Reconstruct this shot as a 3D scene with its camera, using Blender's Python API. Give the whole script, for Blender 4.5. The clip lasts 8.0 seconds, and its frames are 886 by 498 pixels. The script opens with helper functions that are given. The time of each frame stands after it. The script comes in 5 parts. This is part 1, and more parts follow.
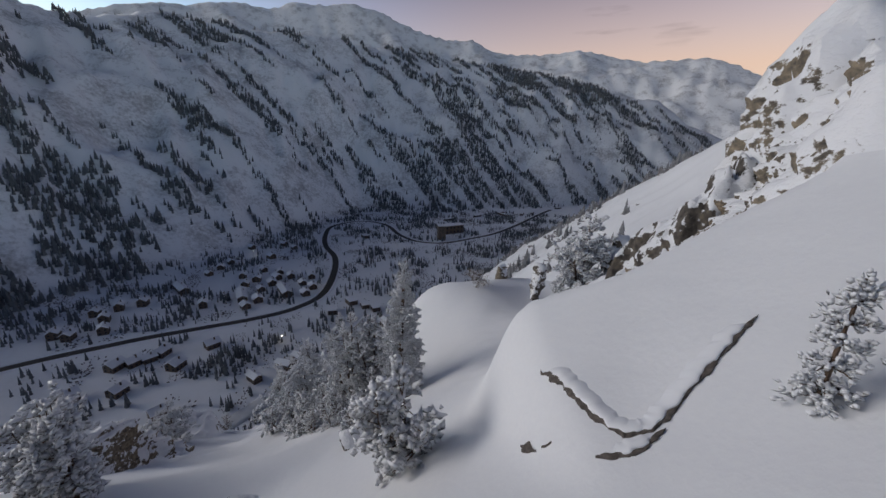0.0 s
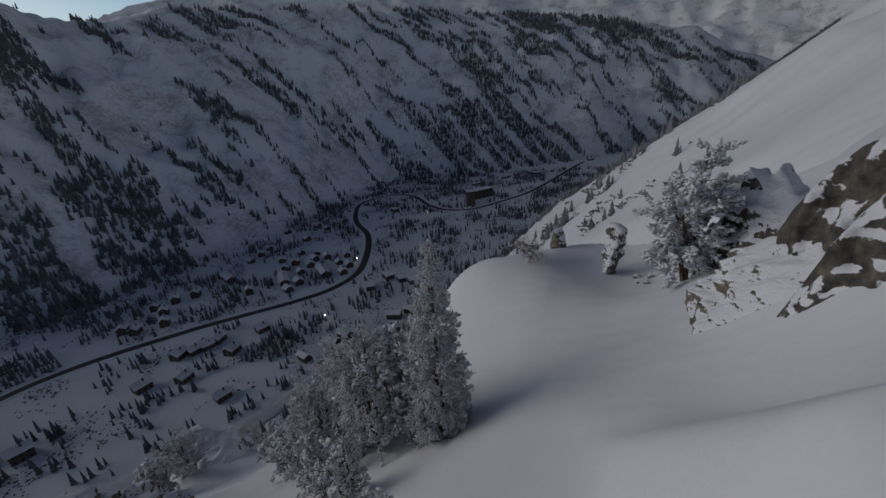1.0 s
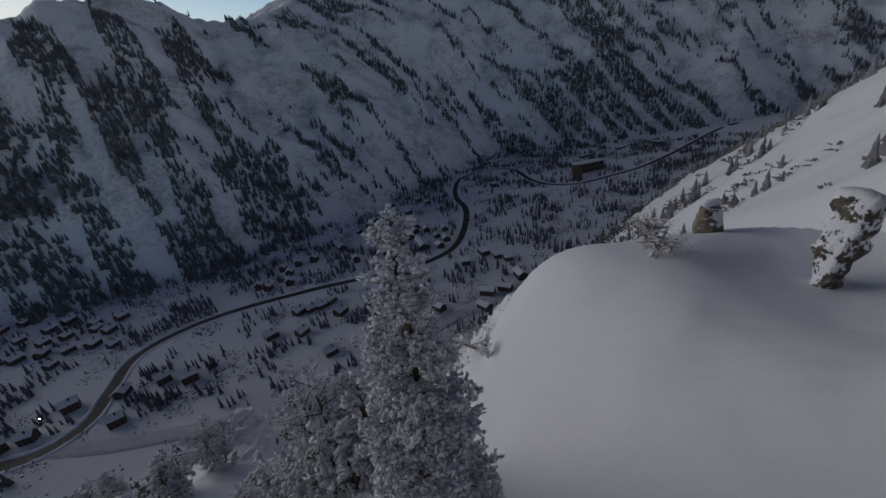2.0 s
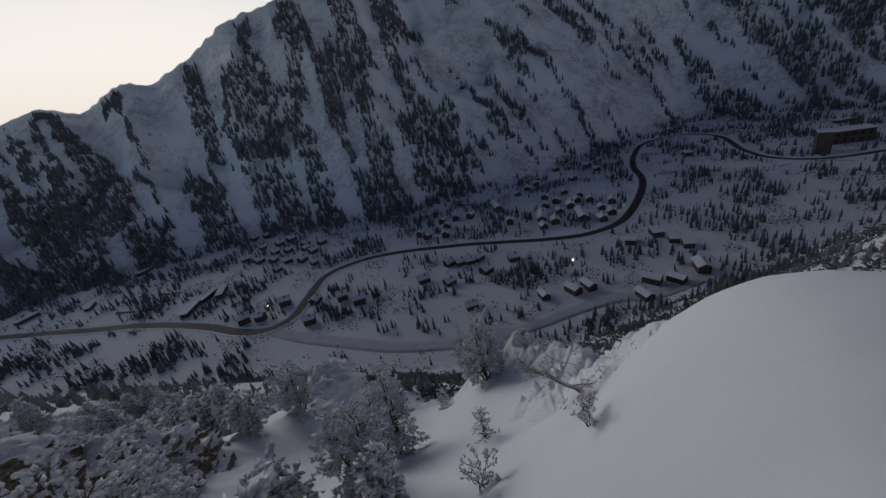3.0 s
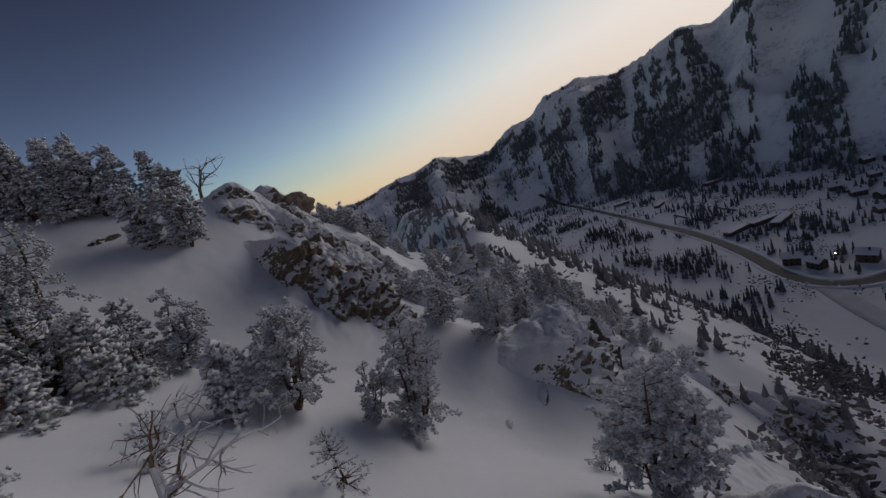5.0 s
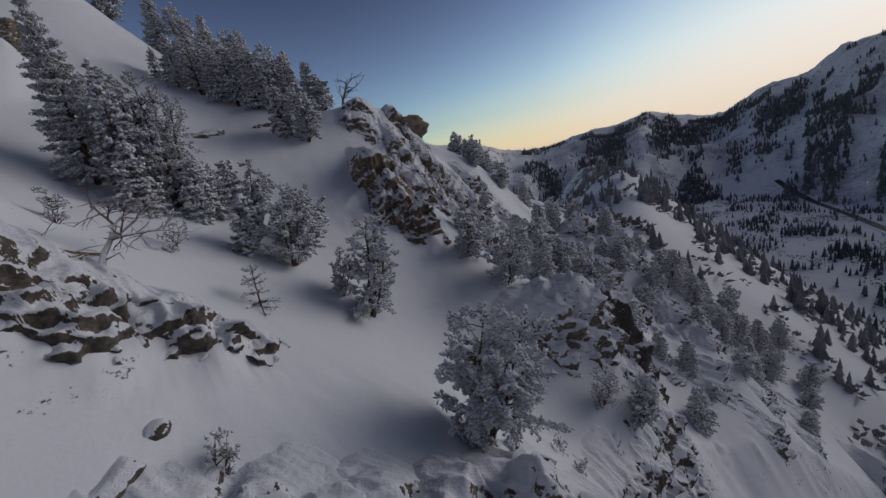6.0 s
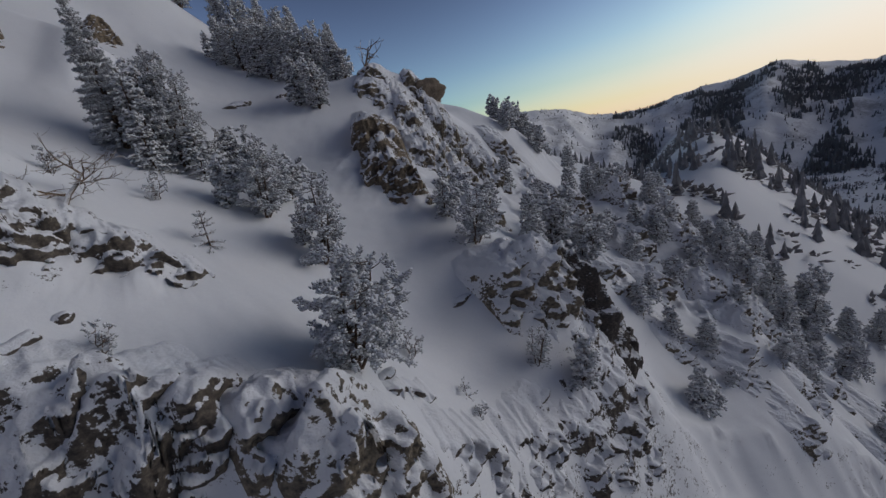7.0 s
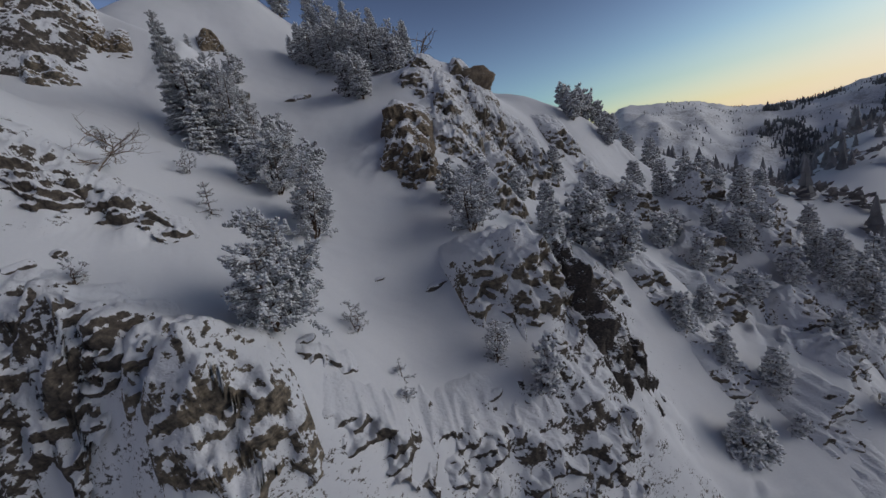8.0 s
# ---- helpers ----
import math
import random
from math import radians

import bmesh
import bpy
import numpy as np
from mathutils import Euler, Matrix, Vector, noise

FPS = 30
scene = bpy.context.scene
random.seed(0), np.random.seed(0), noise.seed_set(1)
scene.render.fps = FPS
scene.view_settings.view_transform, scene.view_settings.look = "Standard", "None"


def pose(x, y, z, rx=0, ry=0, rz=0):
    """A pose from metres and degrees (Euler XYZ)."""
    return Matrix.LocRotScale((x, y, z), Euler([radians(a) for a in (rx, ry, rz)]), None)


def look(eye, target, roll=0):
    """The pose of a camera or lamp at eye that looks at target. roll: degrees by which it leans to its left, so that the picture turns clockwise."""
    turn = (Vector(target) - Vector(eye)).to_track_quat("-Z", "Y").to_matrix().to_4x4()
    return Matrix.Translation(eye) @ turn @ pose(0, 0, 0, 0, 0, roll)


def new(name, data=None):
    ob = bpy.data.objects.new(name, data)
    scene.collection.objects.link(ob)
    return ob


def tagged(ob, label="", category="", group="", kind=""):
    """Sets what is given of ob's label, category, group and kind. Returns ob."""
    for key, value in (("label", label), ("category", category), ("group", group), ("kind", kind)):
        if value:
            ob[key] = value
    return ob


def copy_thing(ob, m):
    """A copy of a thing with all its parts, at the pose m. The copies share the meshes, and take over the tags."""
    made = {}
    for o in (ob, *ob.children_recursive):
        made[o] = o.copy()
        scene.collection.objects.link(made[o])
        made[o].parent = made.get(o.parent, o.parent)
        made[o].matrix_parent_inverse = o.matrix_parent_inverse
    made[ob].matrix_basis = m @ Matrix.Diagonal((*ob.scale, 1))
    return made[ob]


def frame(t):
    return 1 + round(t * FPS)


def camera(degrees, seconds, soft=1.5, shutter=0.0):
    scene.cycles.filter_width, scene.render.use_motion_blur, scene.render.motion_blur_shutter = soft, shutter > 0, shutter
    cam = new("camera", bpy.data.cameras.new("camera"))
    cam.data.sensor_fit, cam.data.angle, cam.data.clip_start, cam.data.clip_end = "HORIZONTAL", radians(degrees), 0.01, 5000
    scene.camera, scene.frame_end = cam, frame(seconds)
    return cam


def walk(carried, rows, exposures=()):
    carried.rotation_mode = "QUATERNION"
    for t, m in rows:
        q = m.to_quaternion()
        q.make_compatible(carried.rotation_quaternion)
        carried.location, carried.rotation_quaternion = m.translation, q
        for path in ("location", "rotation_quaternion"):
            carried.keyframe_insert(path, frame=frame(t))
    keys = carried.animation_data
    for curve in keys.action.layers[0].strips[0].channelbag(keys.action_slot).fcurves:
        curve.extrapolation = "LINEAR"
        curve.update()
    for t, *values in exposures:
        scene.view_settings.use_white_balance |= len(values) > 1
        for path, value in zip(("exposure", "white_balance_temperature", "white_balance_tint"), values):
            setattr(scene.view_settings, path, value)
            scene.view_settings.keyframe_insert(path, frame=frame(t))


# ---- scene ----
PATH = [
    (0.0, 0.1, -0.44, 185.12, 74.08, -1.47, -0.75),
    (0.5, -0.14, 3.58, 183.97, 71.63, 3.05, -0.86),
    (1.0, -0.2, 7.29, 183.13, 69.07, 5.38, 2.24),
    (1.2, -0.19, 9.21, 182.54, 67.89, 6.02, 4.35),
    (2.3, 0.99, 17.68, 179.2, 67.3, 8.9, 23.8),
    (2.5, 0.57, 19.05, 178.76, 67.25, 8.39, 28.5),
    (3.0, 0.16, 22.57, 177.51, 65.83, 10.8, 43.07),
    (3.5, -0.38, 26.98, 175.96, 63.72, 17.26, 56.01),
    (4.0, -1.15, 31.39, 174.3, 64.27, 22.94, 72.02),
    (4.5, -2.51, 35.9, 172.06, 70.19, 25.69, 96.74),
    (5.0, -4.25, 40.05, 169.91, 77.8, 20.16, 123.32),
    (5.2, -5.1, 41.57, 169.19, 78.89, 16.99, 131.57),
    (6.3, -11.09, 48.39, 166.28, 76.54, 9.8, 157.2),
    (6.5, -12.26, 49.14, 165.91, 76.15, 10.15, 159.66),
    (7.0, -15.64, 50.61, 164.9, 74.94, 11.2, 164.87),
    (7.5, -19.13, 51.35, 163.83, 75.52, 11.86, 171.85),
    (8.0, -22.4, 51.28, 162.7, 77.62, 10.51, 181.05),
]
EXPOSURES = [(0.0, -0.18, 6400, 10), (0.6, -0.83, 6400, 9), (1.2, -0.95, 6300, 9), (3.5, -0.82, 6300, 11), (5.2, -1.08, 6550, 14), (6.3, -0.76, 6200, 12), (8.0, -0.72, 6200, 10)]
cam = camera(100.9, 8.0)
walk(cam, [(r[0], pose(*r[1:])) for r in PATH], EXPOSURES)

# ---- light ----
SUN_AZ, SUN_EL = 80.0, 1.5          # left of +y, degrees
world = bpy.data.worlds.new("dusk_sky")
scene.world = world
world.use_nodes = True
wn, wl = world.node_tree.nodes, world.node_tree.links
sky = wn.new("ShaderNodeTexSky")
sky.sky_type = "NISHITA"
sky.sun_disc = False
sky.sun_elevation = radians(SUN_EL)
sky.sun_rotation = radians(-SUN_AZ)
sky.altitude = 2600
sky.air_density, sky.dust_density, sky.ozone_density = 1.0, 2.6, 1.8
# warm twilight band round the horizon and thin streaks of cloud above it
tc = wn.new("ShaderNodeTexCoord")
sep_ = wn.new("ShaderNodeSeparateXYZ")
wl.new(tc.outputs["Generated"], sep_.inputs[0])
band = wn.new("ShaderNodeValToRGB")
for p_, c_ in ((0.0, (0.92,) * 3), (0.17, (0.88,) * 3), (0.24, (0.62,) * 3), (0.34, (0.30,) * 3), (0.50, (0.0,) * 3)):
    el_ = band.color_ramp.elements.new(p_) if p_ not in (0.0,) else band.color_ramp.elements[0]
    el_.position, el_.color = p_, (*c_, 1)
band.color_ramp.elements[-1].color = (0, 0, 0, 1)
wl.new(sep_.outputs[2], band.inputs[0])
glow = wn.new("ShaderNodeMix")
glow.data_type = "RGBA"
glow.inputs[7].default_value = (1.16, 0.72, 0.46, 1)
gam = wn.new("ShaderNodeGamma")
gam.inputs[1].default_value = 2.3
wl.new(sky.outputs[0], gam.inputs[0])
hsv = wn.new("ShaderNodeHueSaturation")
hsv.inputs["Saturation"].default_value = 0.68
wl.new(gam.outputs[0], hsv.inputs["Color"])
# the haze round the set sun has a limit to its brightness
split, joined = wn.new("ShaderNodeSeparateColor"), wn.new("ShaderNodeCombineColor")
wl.new(hsv.outputs[0], split.inputs[0])
for i_, cap_ in enumerate((1.98, 1.84, 1.68)):
    q_ = wn.new("ShaderNodeMath")
    q_.operation = "DIVIDE"
    q_.inputs[1].default_value = cap_
    wl.new(split.outputs[i_], q_.inputs[0])
    p_ = wn.new("ShaderNodeMath")
    p_.operation = "POWER"
    p_.inputs[1].default_value = 2.0
    wl.new(q_.outputs[0], p_.inputs[0])
    a_ = wn.new("ShaderNodeMath")
    a_.operation = "ADD"
    a_.inputs[1].default_value = 1.0
    wl.new(p_.outputs[0], a_.inputs[0])
    r_ = wn.new("ShaderNodeMath")
    r_.operation = "SQRT"
    wl.new(a_.outputs[0], r_.inputs[0])
    d_ = wn.new("ShaderNodeMath")
    d_.operation = "DIVIDE"
    wl.new(split.outputs[i_], d_.inputs[0])
    wl.new(r_.outputs[0], d_.inputs[1])
    wl.new(d_.outputs[0], joined.inputs[i_])
amber = wn.new("ShaderNodeMix")
amber.data_type = "RGBA"
amber.inputs[7].default_value = (1.42, 1.06, 0.62, 1)
low_ = wn.new("ShaderNodeMapRange")
low_.inputs["From Min"].default_value, low_.inputs["From Max"].default_value = 0.0, 0.17
low_.inputs["To Min"].default_value, low_.inputs["To Max"].default_value = 0.6, 0.0
wl.new(sep_.outputs[2], low_.inputs[0])
sunward = wn.new("ShaderNodeVectorMath")
sunward.operation = "DOT_PRODUCT"
wl.new(tc.outputs["Generated"], sunward.inputs[0])
sunward.inputs[1].default_value = (-math.sin(radians(118)), math.cos(radians(118)), 0)
near_ = wn.new("ShaderNodeMapRange")
near_.inputs["From Min"].default_value, near_.inputs["From Max"].default_value = 0.66, 0.96
wl.new(sunward.outputs["Value"], near_.inputs[0])
both = wn.new("ShaderNodeMath")
both.operation = "MULTIPLY"
wl.new(low_.outputs[0], both.inputs[0])
wl.new(near_.outputs[0], both.inputs[1])
wl.new(both.outputs[0], amber.inputs[0])
wl.new(joined.outputs[0], amber.inputs[6])
wl.new(amber.outputs[2], glow.inputs[6])
# the pink of the anti-twilight arch is strongest up the valley
toward = wn.new("ShaderNodeVectorMath")
toward.operation = "DOT_PRODUCT"
wl.new(tc.outputs["Generated"], toward.inputs[0])
toward.inputs[1].default_value = (math.sin(radians(42)), math.cos(radians(42)), 0)
arch = wn.new("ShaderNodeMapRange")
arch.inputs["From Min"].default_value, arch.inputs["From Max"].default_value = 0.2, 1.0
arch.inputs["To Min"].default_value, arch.inputs["To Max"].default_value = 0.0, 0.92
wl.new(toward.outputs["Value"], arch.inputs[0])
bandm = wn.new("ShaderNodeMath")
bandm.operation = "MULTIPLY"
wl.new(band.outputs[0], bandm.inputs[0])
wl.new(arch.outputs[0], bandm.inputs[1])
wl.new(bandm.outputs[0], glow.inputs[0])
high = wn.new("ShaderNodeMapRange")
high.inputs["From Min"].default_value, high.inputs["From Max"].default_value = 0.12, 0.62
high.inputs["To Min"].default_value, high.inputs["To Max"].default_value = 1.0, 0.46
wl.new(sep_.outputs[2], high.inputs[0])
beside = wn.new("ShaderNodeVectorMath")
beside.operation = "DOT_PRODUCT"
wl.new(tc.outputs["Generated"], beside.inputs[0])
beside.inputs[1].default_value = (-math.sin(radians(92)), math.cos(radians(92)), 0)
fall = wn.new("ShaderNodeMapRange")
fall.inputs["From Min"].default_value, fall.inputs["From Max"].default_value = 0.70, 0.97
fall.inputs["To Min"].default_value, fall.inputs["To Max"].default_value = 0.70, 1.0
wl.new(beside.outputs["Value"], fall.inputs[0])
dim = wn.new("ShaderNodeMath")
dim.operation = "MULTIPLY"
wl.new(high.outputs[0], dim.inputs[0])
wl.new(fall.outputs[0], dim.inputs[1])
wl.new(dim.outputs[0], hsv.inputs["Value"])
mapping = wn.new("ShaderNodeMapping")
mapping.inputs["Scale"].default_value = (3.0, 3.0, 22.0)
wl.new(tc.outputs["Generated"], mapping.inputs[0])
cn = wn.new("ShaderNodeTexNoise")
cn.inputs["Scale"].default_value, cn.inputs["Detail"].default_value = 1.6, 5
wl.new(mapping.outputs[0], cn.inputs["Vector"])
cr = wn.new("ShaderNodeValToRGB")
cr.color_ramp.elements[0].position, cr.color_ramp.elements[1].position = 0.60, 0.76
cr.color_ramp.elements[1].color = (0.45, 0.45, 0.45, 1)
wl.new(cn.outputs[0], cr.inputs[0])
lowm = wn.new("ShaderNodeValToRGB")
for e_, (p_, v_) in zip((lowm.color_ramp.elements[0], lowm.color_ramp.elements.new(0.26), lowm.color_ramp.elements.new(0.32), lowm.color_ramp.elements[-1]), ((0.16, 0), (0.26, 1), (0.32, 1), (0.42, 0))):
    e_.position, e_.color = p_, (v_, v_, v_, 1)
wl.new(sep_.outputs[2], lowm.inputs[0])
cm = wn.new("ShaderNodeMath")
cm.operation = "MULTIPLY"
wl.new(cr.outputs[0], cm.inputs[0])
wl.new(lowm.outputs[0], cm.inputs[1])
cm2 = wn.new("ShaderNodeMath")
cm2.operation = "MULTIPLY"
wl.new(cm.outputs[0], cm2.inputs[0])
wl.new(arch.outputs[0], cm2.inputs[1])
cloud = wn.new("ShaderNodeMix")
cloud.data_type = "RGBA"
cloud.inputs[7].default_value = (0.10, 0.085, 0.09, 1)
wl.new(cm2.outputs[0], cloud.inputs[0])
wl.new(glow.outputs[2], cloud.inputs[6])
wl.new(cloud.outputs[2], wn["Background"].inputs[0])
wn["Background"].inputs[1].default_value = 0.86

sun_data = bpy.data.lights.new("sun", "SUN")
sun_data.energy, sun_data.angle, sun_data.color = 2.7, radians(50), (1.0, 0.92, 0.84)
sun = new("sun", sun_data)
a, e = radians(SUN_AZ), radians(SUN_EL + 9)
sun.matrix_world = look((0, 0, 900), Vector((0, 0, 900)) - Vector((-math.sin(a) * math.cos(e), math.cos(a) * math.cos(e), math.sin(e))) * 100)


# ---- noise and land form ----
_perm = np.random.RandomState(7).permutation(1024)


def pnoise(x, y, seed=0):
    """Gradient noise in the plane, about -1 to 1."""
    x, y = np.asarray(x, float), np.asarray(y, float)
    xi, yi = np.floor(x).astype(int), np.floor(y).astype(int)
    fx, fy = x - xi, y - yi
    ux, uy = fx * fx * fx * (fx * (fx * 6 - 15) + 10), fy * fy * fy * (fy * (fy * 6 - 15) + 10)

    def grad(ix, iy, dx, dy):
        ang = _perm[(_perm[(ix + seed * 57) & 1023] + iy) & 1023] * (2 * math.pi / 1024)
        return np.cos(ang) * dx + np.sin(ang) * dy

    n00, n10 = grad(xi, yi, fx, fy), grad(xi + 1, yi, fx - 1, fy)
    n01, n11 = grad(xi, yi + 1, fx, fy - 1), grad(xi + 1, yi + 1, fx - 1, fy - 1)
    return 1.5 * ((n00 * (1 - ux) + n10 * ux) * (1 - uy) + (n01 * (1 - ux) + n11 * ux) * uy)


def fbm(x, y, octaves=4, seed=0, ridged=False):
    total, amp, norm = 0, 1.0, 0
    for o in range(octaves):
        n = pnoise(x * 2 ** o, y * 2 ** o, seed + o)
        total = total + amp * (1 - 2 * np.abs(n) if ridged else n)
        norm += amp
        amp *= 0.5
    return total / norm


def smooth(a, b, v):
    w = np.clip((v - a) / (b - a), 0, 1)
    return w * w * (3 - 2 * w)


def smax(a, b, k):
    return 0.5 * (a + b + np.sqrt((a - b) ** 2 + k * k))


def smin(a, b, k):
    return 0.5 * (a + b - np.sqrt((a - b) ** 2 + k * k))


HUB = (-6.0, 30.0)
# opposite side of the valley, by bearing: foot distance, ridge distance, ridge angle
FOOT = ((-60, 1700), (-25, 1300), (-16, 1100), (-5, 1000), (12, 960), (20, 800), (30, 640), (38, 580), (55, 520), (72, 610), (90, 690), (100, 760), (115, 900), (135, 700), (160, 500))
RIDGE = ((-60, 1900), (-30, 1900), (3, 1700), (16, 1500), (35, 1400), (46, 1250), (60, 1100), (70, 1100), (81, 1200), (90, 1400), (101, 1600), (117, 1900), (137, 1700), (150, 1300), (170, 1100))
ANGLE = ((-60, 1.0), (-39, 1.0), (-34, 3.0), (-30, 6.0), (-20, 8.6), (-9, 10.6), (3, 12.3), (16, 13.5), (25, 13.5), (35, 13.4), (41, 11.8), (46, 12.0), (52, 14.9), (56, 14.4), (60, 14.0), (62, 12.8), (66, 11.7), (69, 11.2), (72, 9.3), (76, 7.1), (79, 6.1), (82, 6.5), (86, 4.3), (89.5, 5.1), (93.5, 3.9), (97, 3.3), (101.5, 4.7), (106, 4.0), (108.5, 2.3), (112, 1.8), (116, -0.3), (120, 0.4), (123.5, 1.8), (127, 0.7), (130.5, 0.7), (133, 0.4), (135.5, -0.4), (139, -0.5), (142.6, 0.0), (146, 1.5), (150, 2.3), (154, 2.8), (160, -1.2), (170, -3.0))
# peaks behind
FAR = ((-60, 4.0), (-45, 8.0), (-40, 8.1), (-37.5, 9.4), (-35, 10.4), (-31, 10.6), (-27.5, 10.9), (-22.7, 11.5), (-19.3, 12.7), (-16.5, 12.0), (-12.2, 12.1), (-8.3, 12.3), (-5, 13.9), (-1.8, 13.8), (0.5, 14.1), (6.9, 16.3), (11.8, 17.4), (15.5, 16.8), (19.3, 16.7), (22.1, 15.7), (25.9, 16.0), (30.8, 14.8), (36, 13.9), (42, 12.0), (50, 6.0), (60, 2.0), (180, -4.0))


def knots(table, v):
    t = np.array(table, float)
    return np.interp(v, t[:, 0], t[:, 1])


# swells and hollows of the near slope: x, y, radius, height
FORMS = ((3, 33, 6, 3.74), (10, 29, 5, -2.63), (-2, 21, 6, -1.82), (-10, 25, 7, -1.5), (-15, 37, 5, 1.35), (-25, 28, 6, 2.51), (-22, 35, 6, -2.55),
         (-36, 28, 7, -2.34), (-37, 8, 8, -2.74), (-49, 9, 7, 1.91), (-47, -8, 8, -0.67), (-39, -4, 7, -1.15), (-17, 1, 9, 2.67), (-27, 7, 5, 7.0), (-22, 7.5, 4.2, 2.4), (-1.2, 34.8, 3.0, 2.2), (17, 15, 2.6, 3.0),
         (15.0, 14.0, 4.2, 5.2), (7, 17.5, 4, -0.9), (15, 25, 5, -0.67), (-8, 7, 6, -2.29), (-48, 27, 7, 0.78), (-68, 6, 12, 0.73), (-18, 20, 6, 0.85), (-48, -27, 22, -14))
# lesser rolls, hollows and gullies between the rock ribs
ROLLS = ((-56, 14, 9, 4.0), (-28, 10, 4, -4.7), (-14, 42, 4, 1.9), (-48, 28, 4, 2.1), (-46, 2, 4, -3.0), (-14, 10, 6, 1.6), (-26, 32, 4, 3.7), (-36, 22, 4, 3.0), (-36, 34, 4, -1.6), (-58, 8, 4, 1.0), (-6, 40, 4, -0.6), (-16, 32, 4, -0.9), (-46, 20, 4, -1.1), (-28, 40, 4, -2.7), (-64, 14, 4, -2.1), (-18, 26, 4, -1.0), (-22, 16, 4, 1.1), (-6, 24, 4, 0.6), (-12, 18, 4, -1.1), (-58, 26, 4, -1.5), (-46, 12, 4, -1.5), (-42, -5, 8, 6.0), (-38, -12, 9, 4.0), (-35, 0, 7, 3.0))
# the slope goes on rising behind the start
UPPER = ((6, -14, 7, 9), (16, -4, 7, 6))
# the line at which the near slope breaks off towards the valley: x, y
EDGE = ((-90, 36), (-60, 34), (-48, 33), (-35, 32.3), (-27, 35.4), (-23, 36.6), (-18, 39.4), (-14, 41.2), (-10, 39.6), (-5, 39.0), (0, 36.4), (4, 36), (7, 37), (10, 35), (16, 30), (22, 30), (40, 40))


# the upper slope rolls back behind a crest: bearing from (-22, 49), angle of its skyline
CREST = ((120, -14), (135, -11), (146, -2), (150, 2), (153, 3.5), (160, 6), (164, 8), (168, 10.8), (172, 13.5), (177, 16.5), (181, 18.2), (186, 18.8), (193, 21), (199, 24.2), (204, 28), (214, 30), (230, 32), (250, 36), (280, 40))


# the same beyond the shelf: bearing from (0, 4), angle of the skyline
SHELF = ((-80, 22), (-60, 14), (-50, 9), (-43, 5.4), (-41, 4), (-37, 0.9), (-31.5, -3.2), (-26, -7.0), (-23, -9.3), (-16, -14), (0, -20))


def own_side(x, y):
    """The mountain side that the camera flies along: falls towards the valley."""
    w = smooth(60, 260, y)
    u = (-0.707 * x + 0.707 * y) * (1 - w) + (-0.95 * x + 0.56 * y) * w
    v = 0.707 * x + 0.707 * y
    z = np.where(u < 0, 186 - 0.62 * u, 186 - 0.95 * u + 22 * smooth(40, -140, v) * smooth(20, 60, u))
    z = z - 16 * smooth(-10, -80, v) * smooth(60, 15, u)
    d = np.hypot(x + 15, y - 18)
    far = smooth(60, 200, d)
    z = z + far * (9 * fbm(v / 90 + 3, u / 260, 4, 11, True) + 5 * fbm(x / 40, y / 40, 3, 5))
    qx, qy = x / 40, (y - 15) / 40
    near = 173.62 - 16.34 * qy + 0.24 * qy ** 2 + 17.12 * qx + 10.92 * qx * qy - 3.53 * qx ** 2
    for fx, fy, fr, fh in FORMS + ROLLS + UPPER:
        near = near + fh * np.exp(-0.7 * ((x - fx) ** 2 + (y - fy) ** 2) / fr ** 2)
    # the first big snow pillow and its lip
    lip = 178.76 + 0.6 * (x - 1.3) - 0.12 * np.clip(9.5 - y, 0, None) - 1.3 * np.clip(y - 9.5 + 0.6 * pnoise(x / 3.2, x * 0 + 0.5, 23), 0, None)
    lip = lip - 9 * (1 - smooth(-1.2, 3.0, x)) - 40 * smooth(13, 20, x) - 40 * smooth(-1, -8, y)
    near = smax(near, lip, 0.7) - 0.12
    near = near + 0.22 * fbm(x / 5, y / 5, 2, 61) + 0.05 * fbm(x / 1.2, y / 1.2, 2, 62)
    k = smooth(50, 85, d)
    z = near * (1 - k) + z * k
    cr = np.hypot(x + 22, y - 49)
    ca = np.degrees(np.arctan2(-(x + 22), y - 49)) % 360
    lid = 160.5 + np.minimum(cr, 72) * np.tan(np.radians(knots(CREST, ca))) + 1.2 * fbm(x / 14, y / 14, 3, 97) - 0.25 * np.clip(cr - 72, 0, 300)
    w = smooth(44, 58, cr) * smooth(128, 145, ca) * smooth(262, 235, ca)
    z = np.where(w > 0, z + w * (smin(z, lid, 1.5) - z), z)
    # skyline of the slope beyond the shelf
    er = np.hypot(x, y - 4)
    ea = np.degrees(np.arctan2(-x, y - 4))
    lid = 184 + er * np.tan(np.radians(knots(SHELF, ea))) + 1.5 * fbm(x / 12, y / 12, 3, 98)
    w = smooth(42, 62, er) * smooth(-8, -16, ea) * smooth(-80, -68, ea)
    z = np.where(w > 0, z + w * (smin(z, lid, 1.5) - z), z)
    return z, u, v


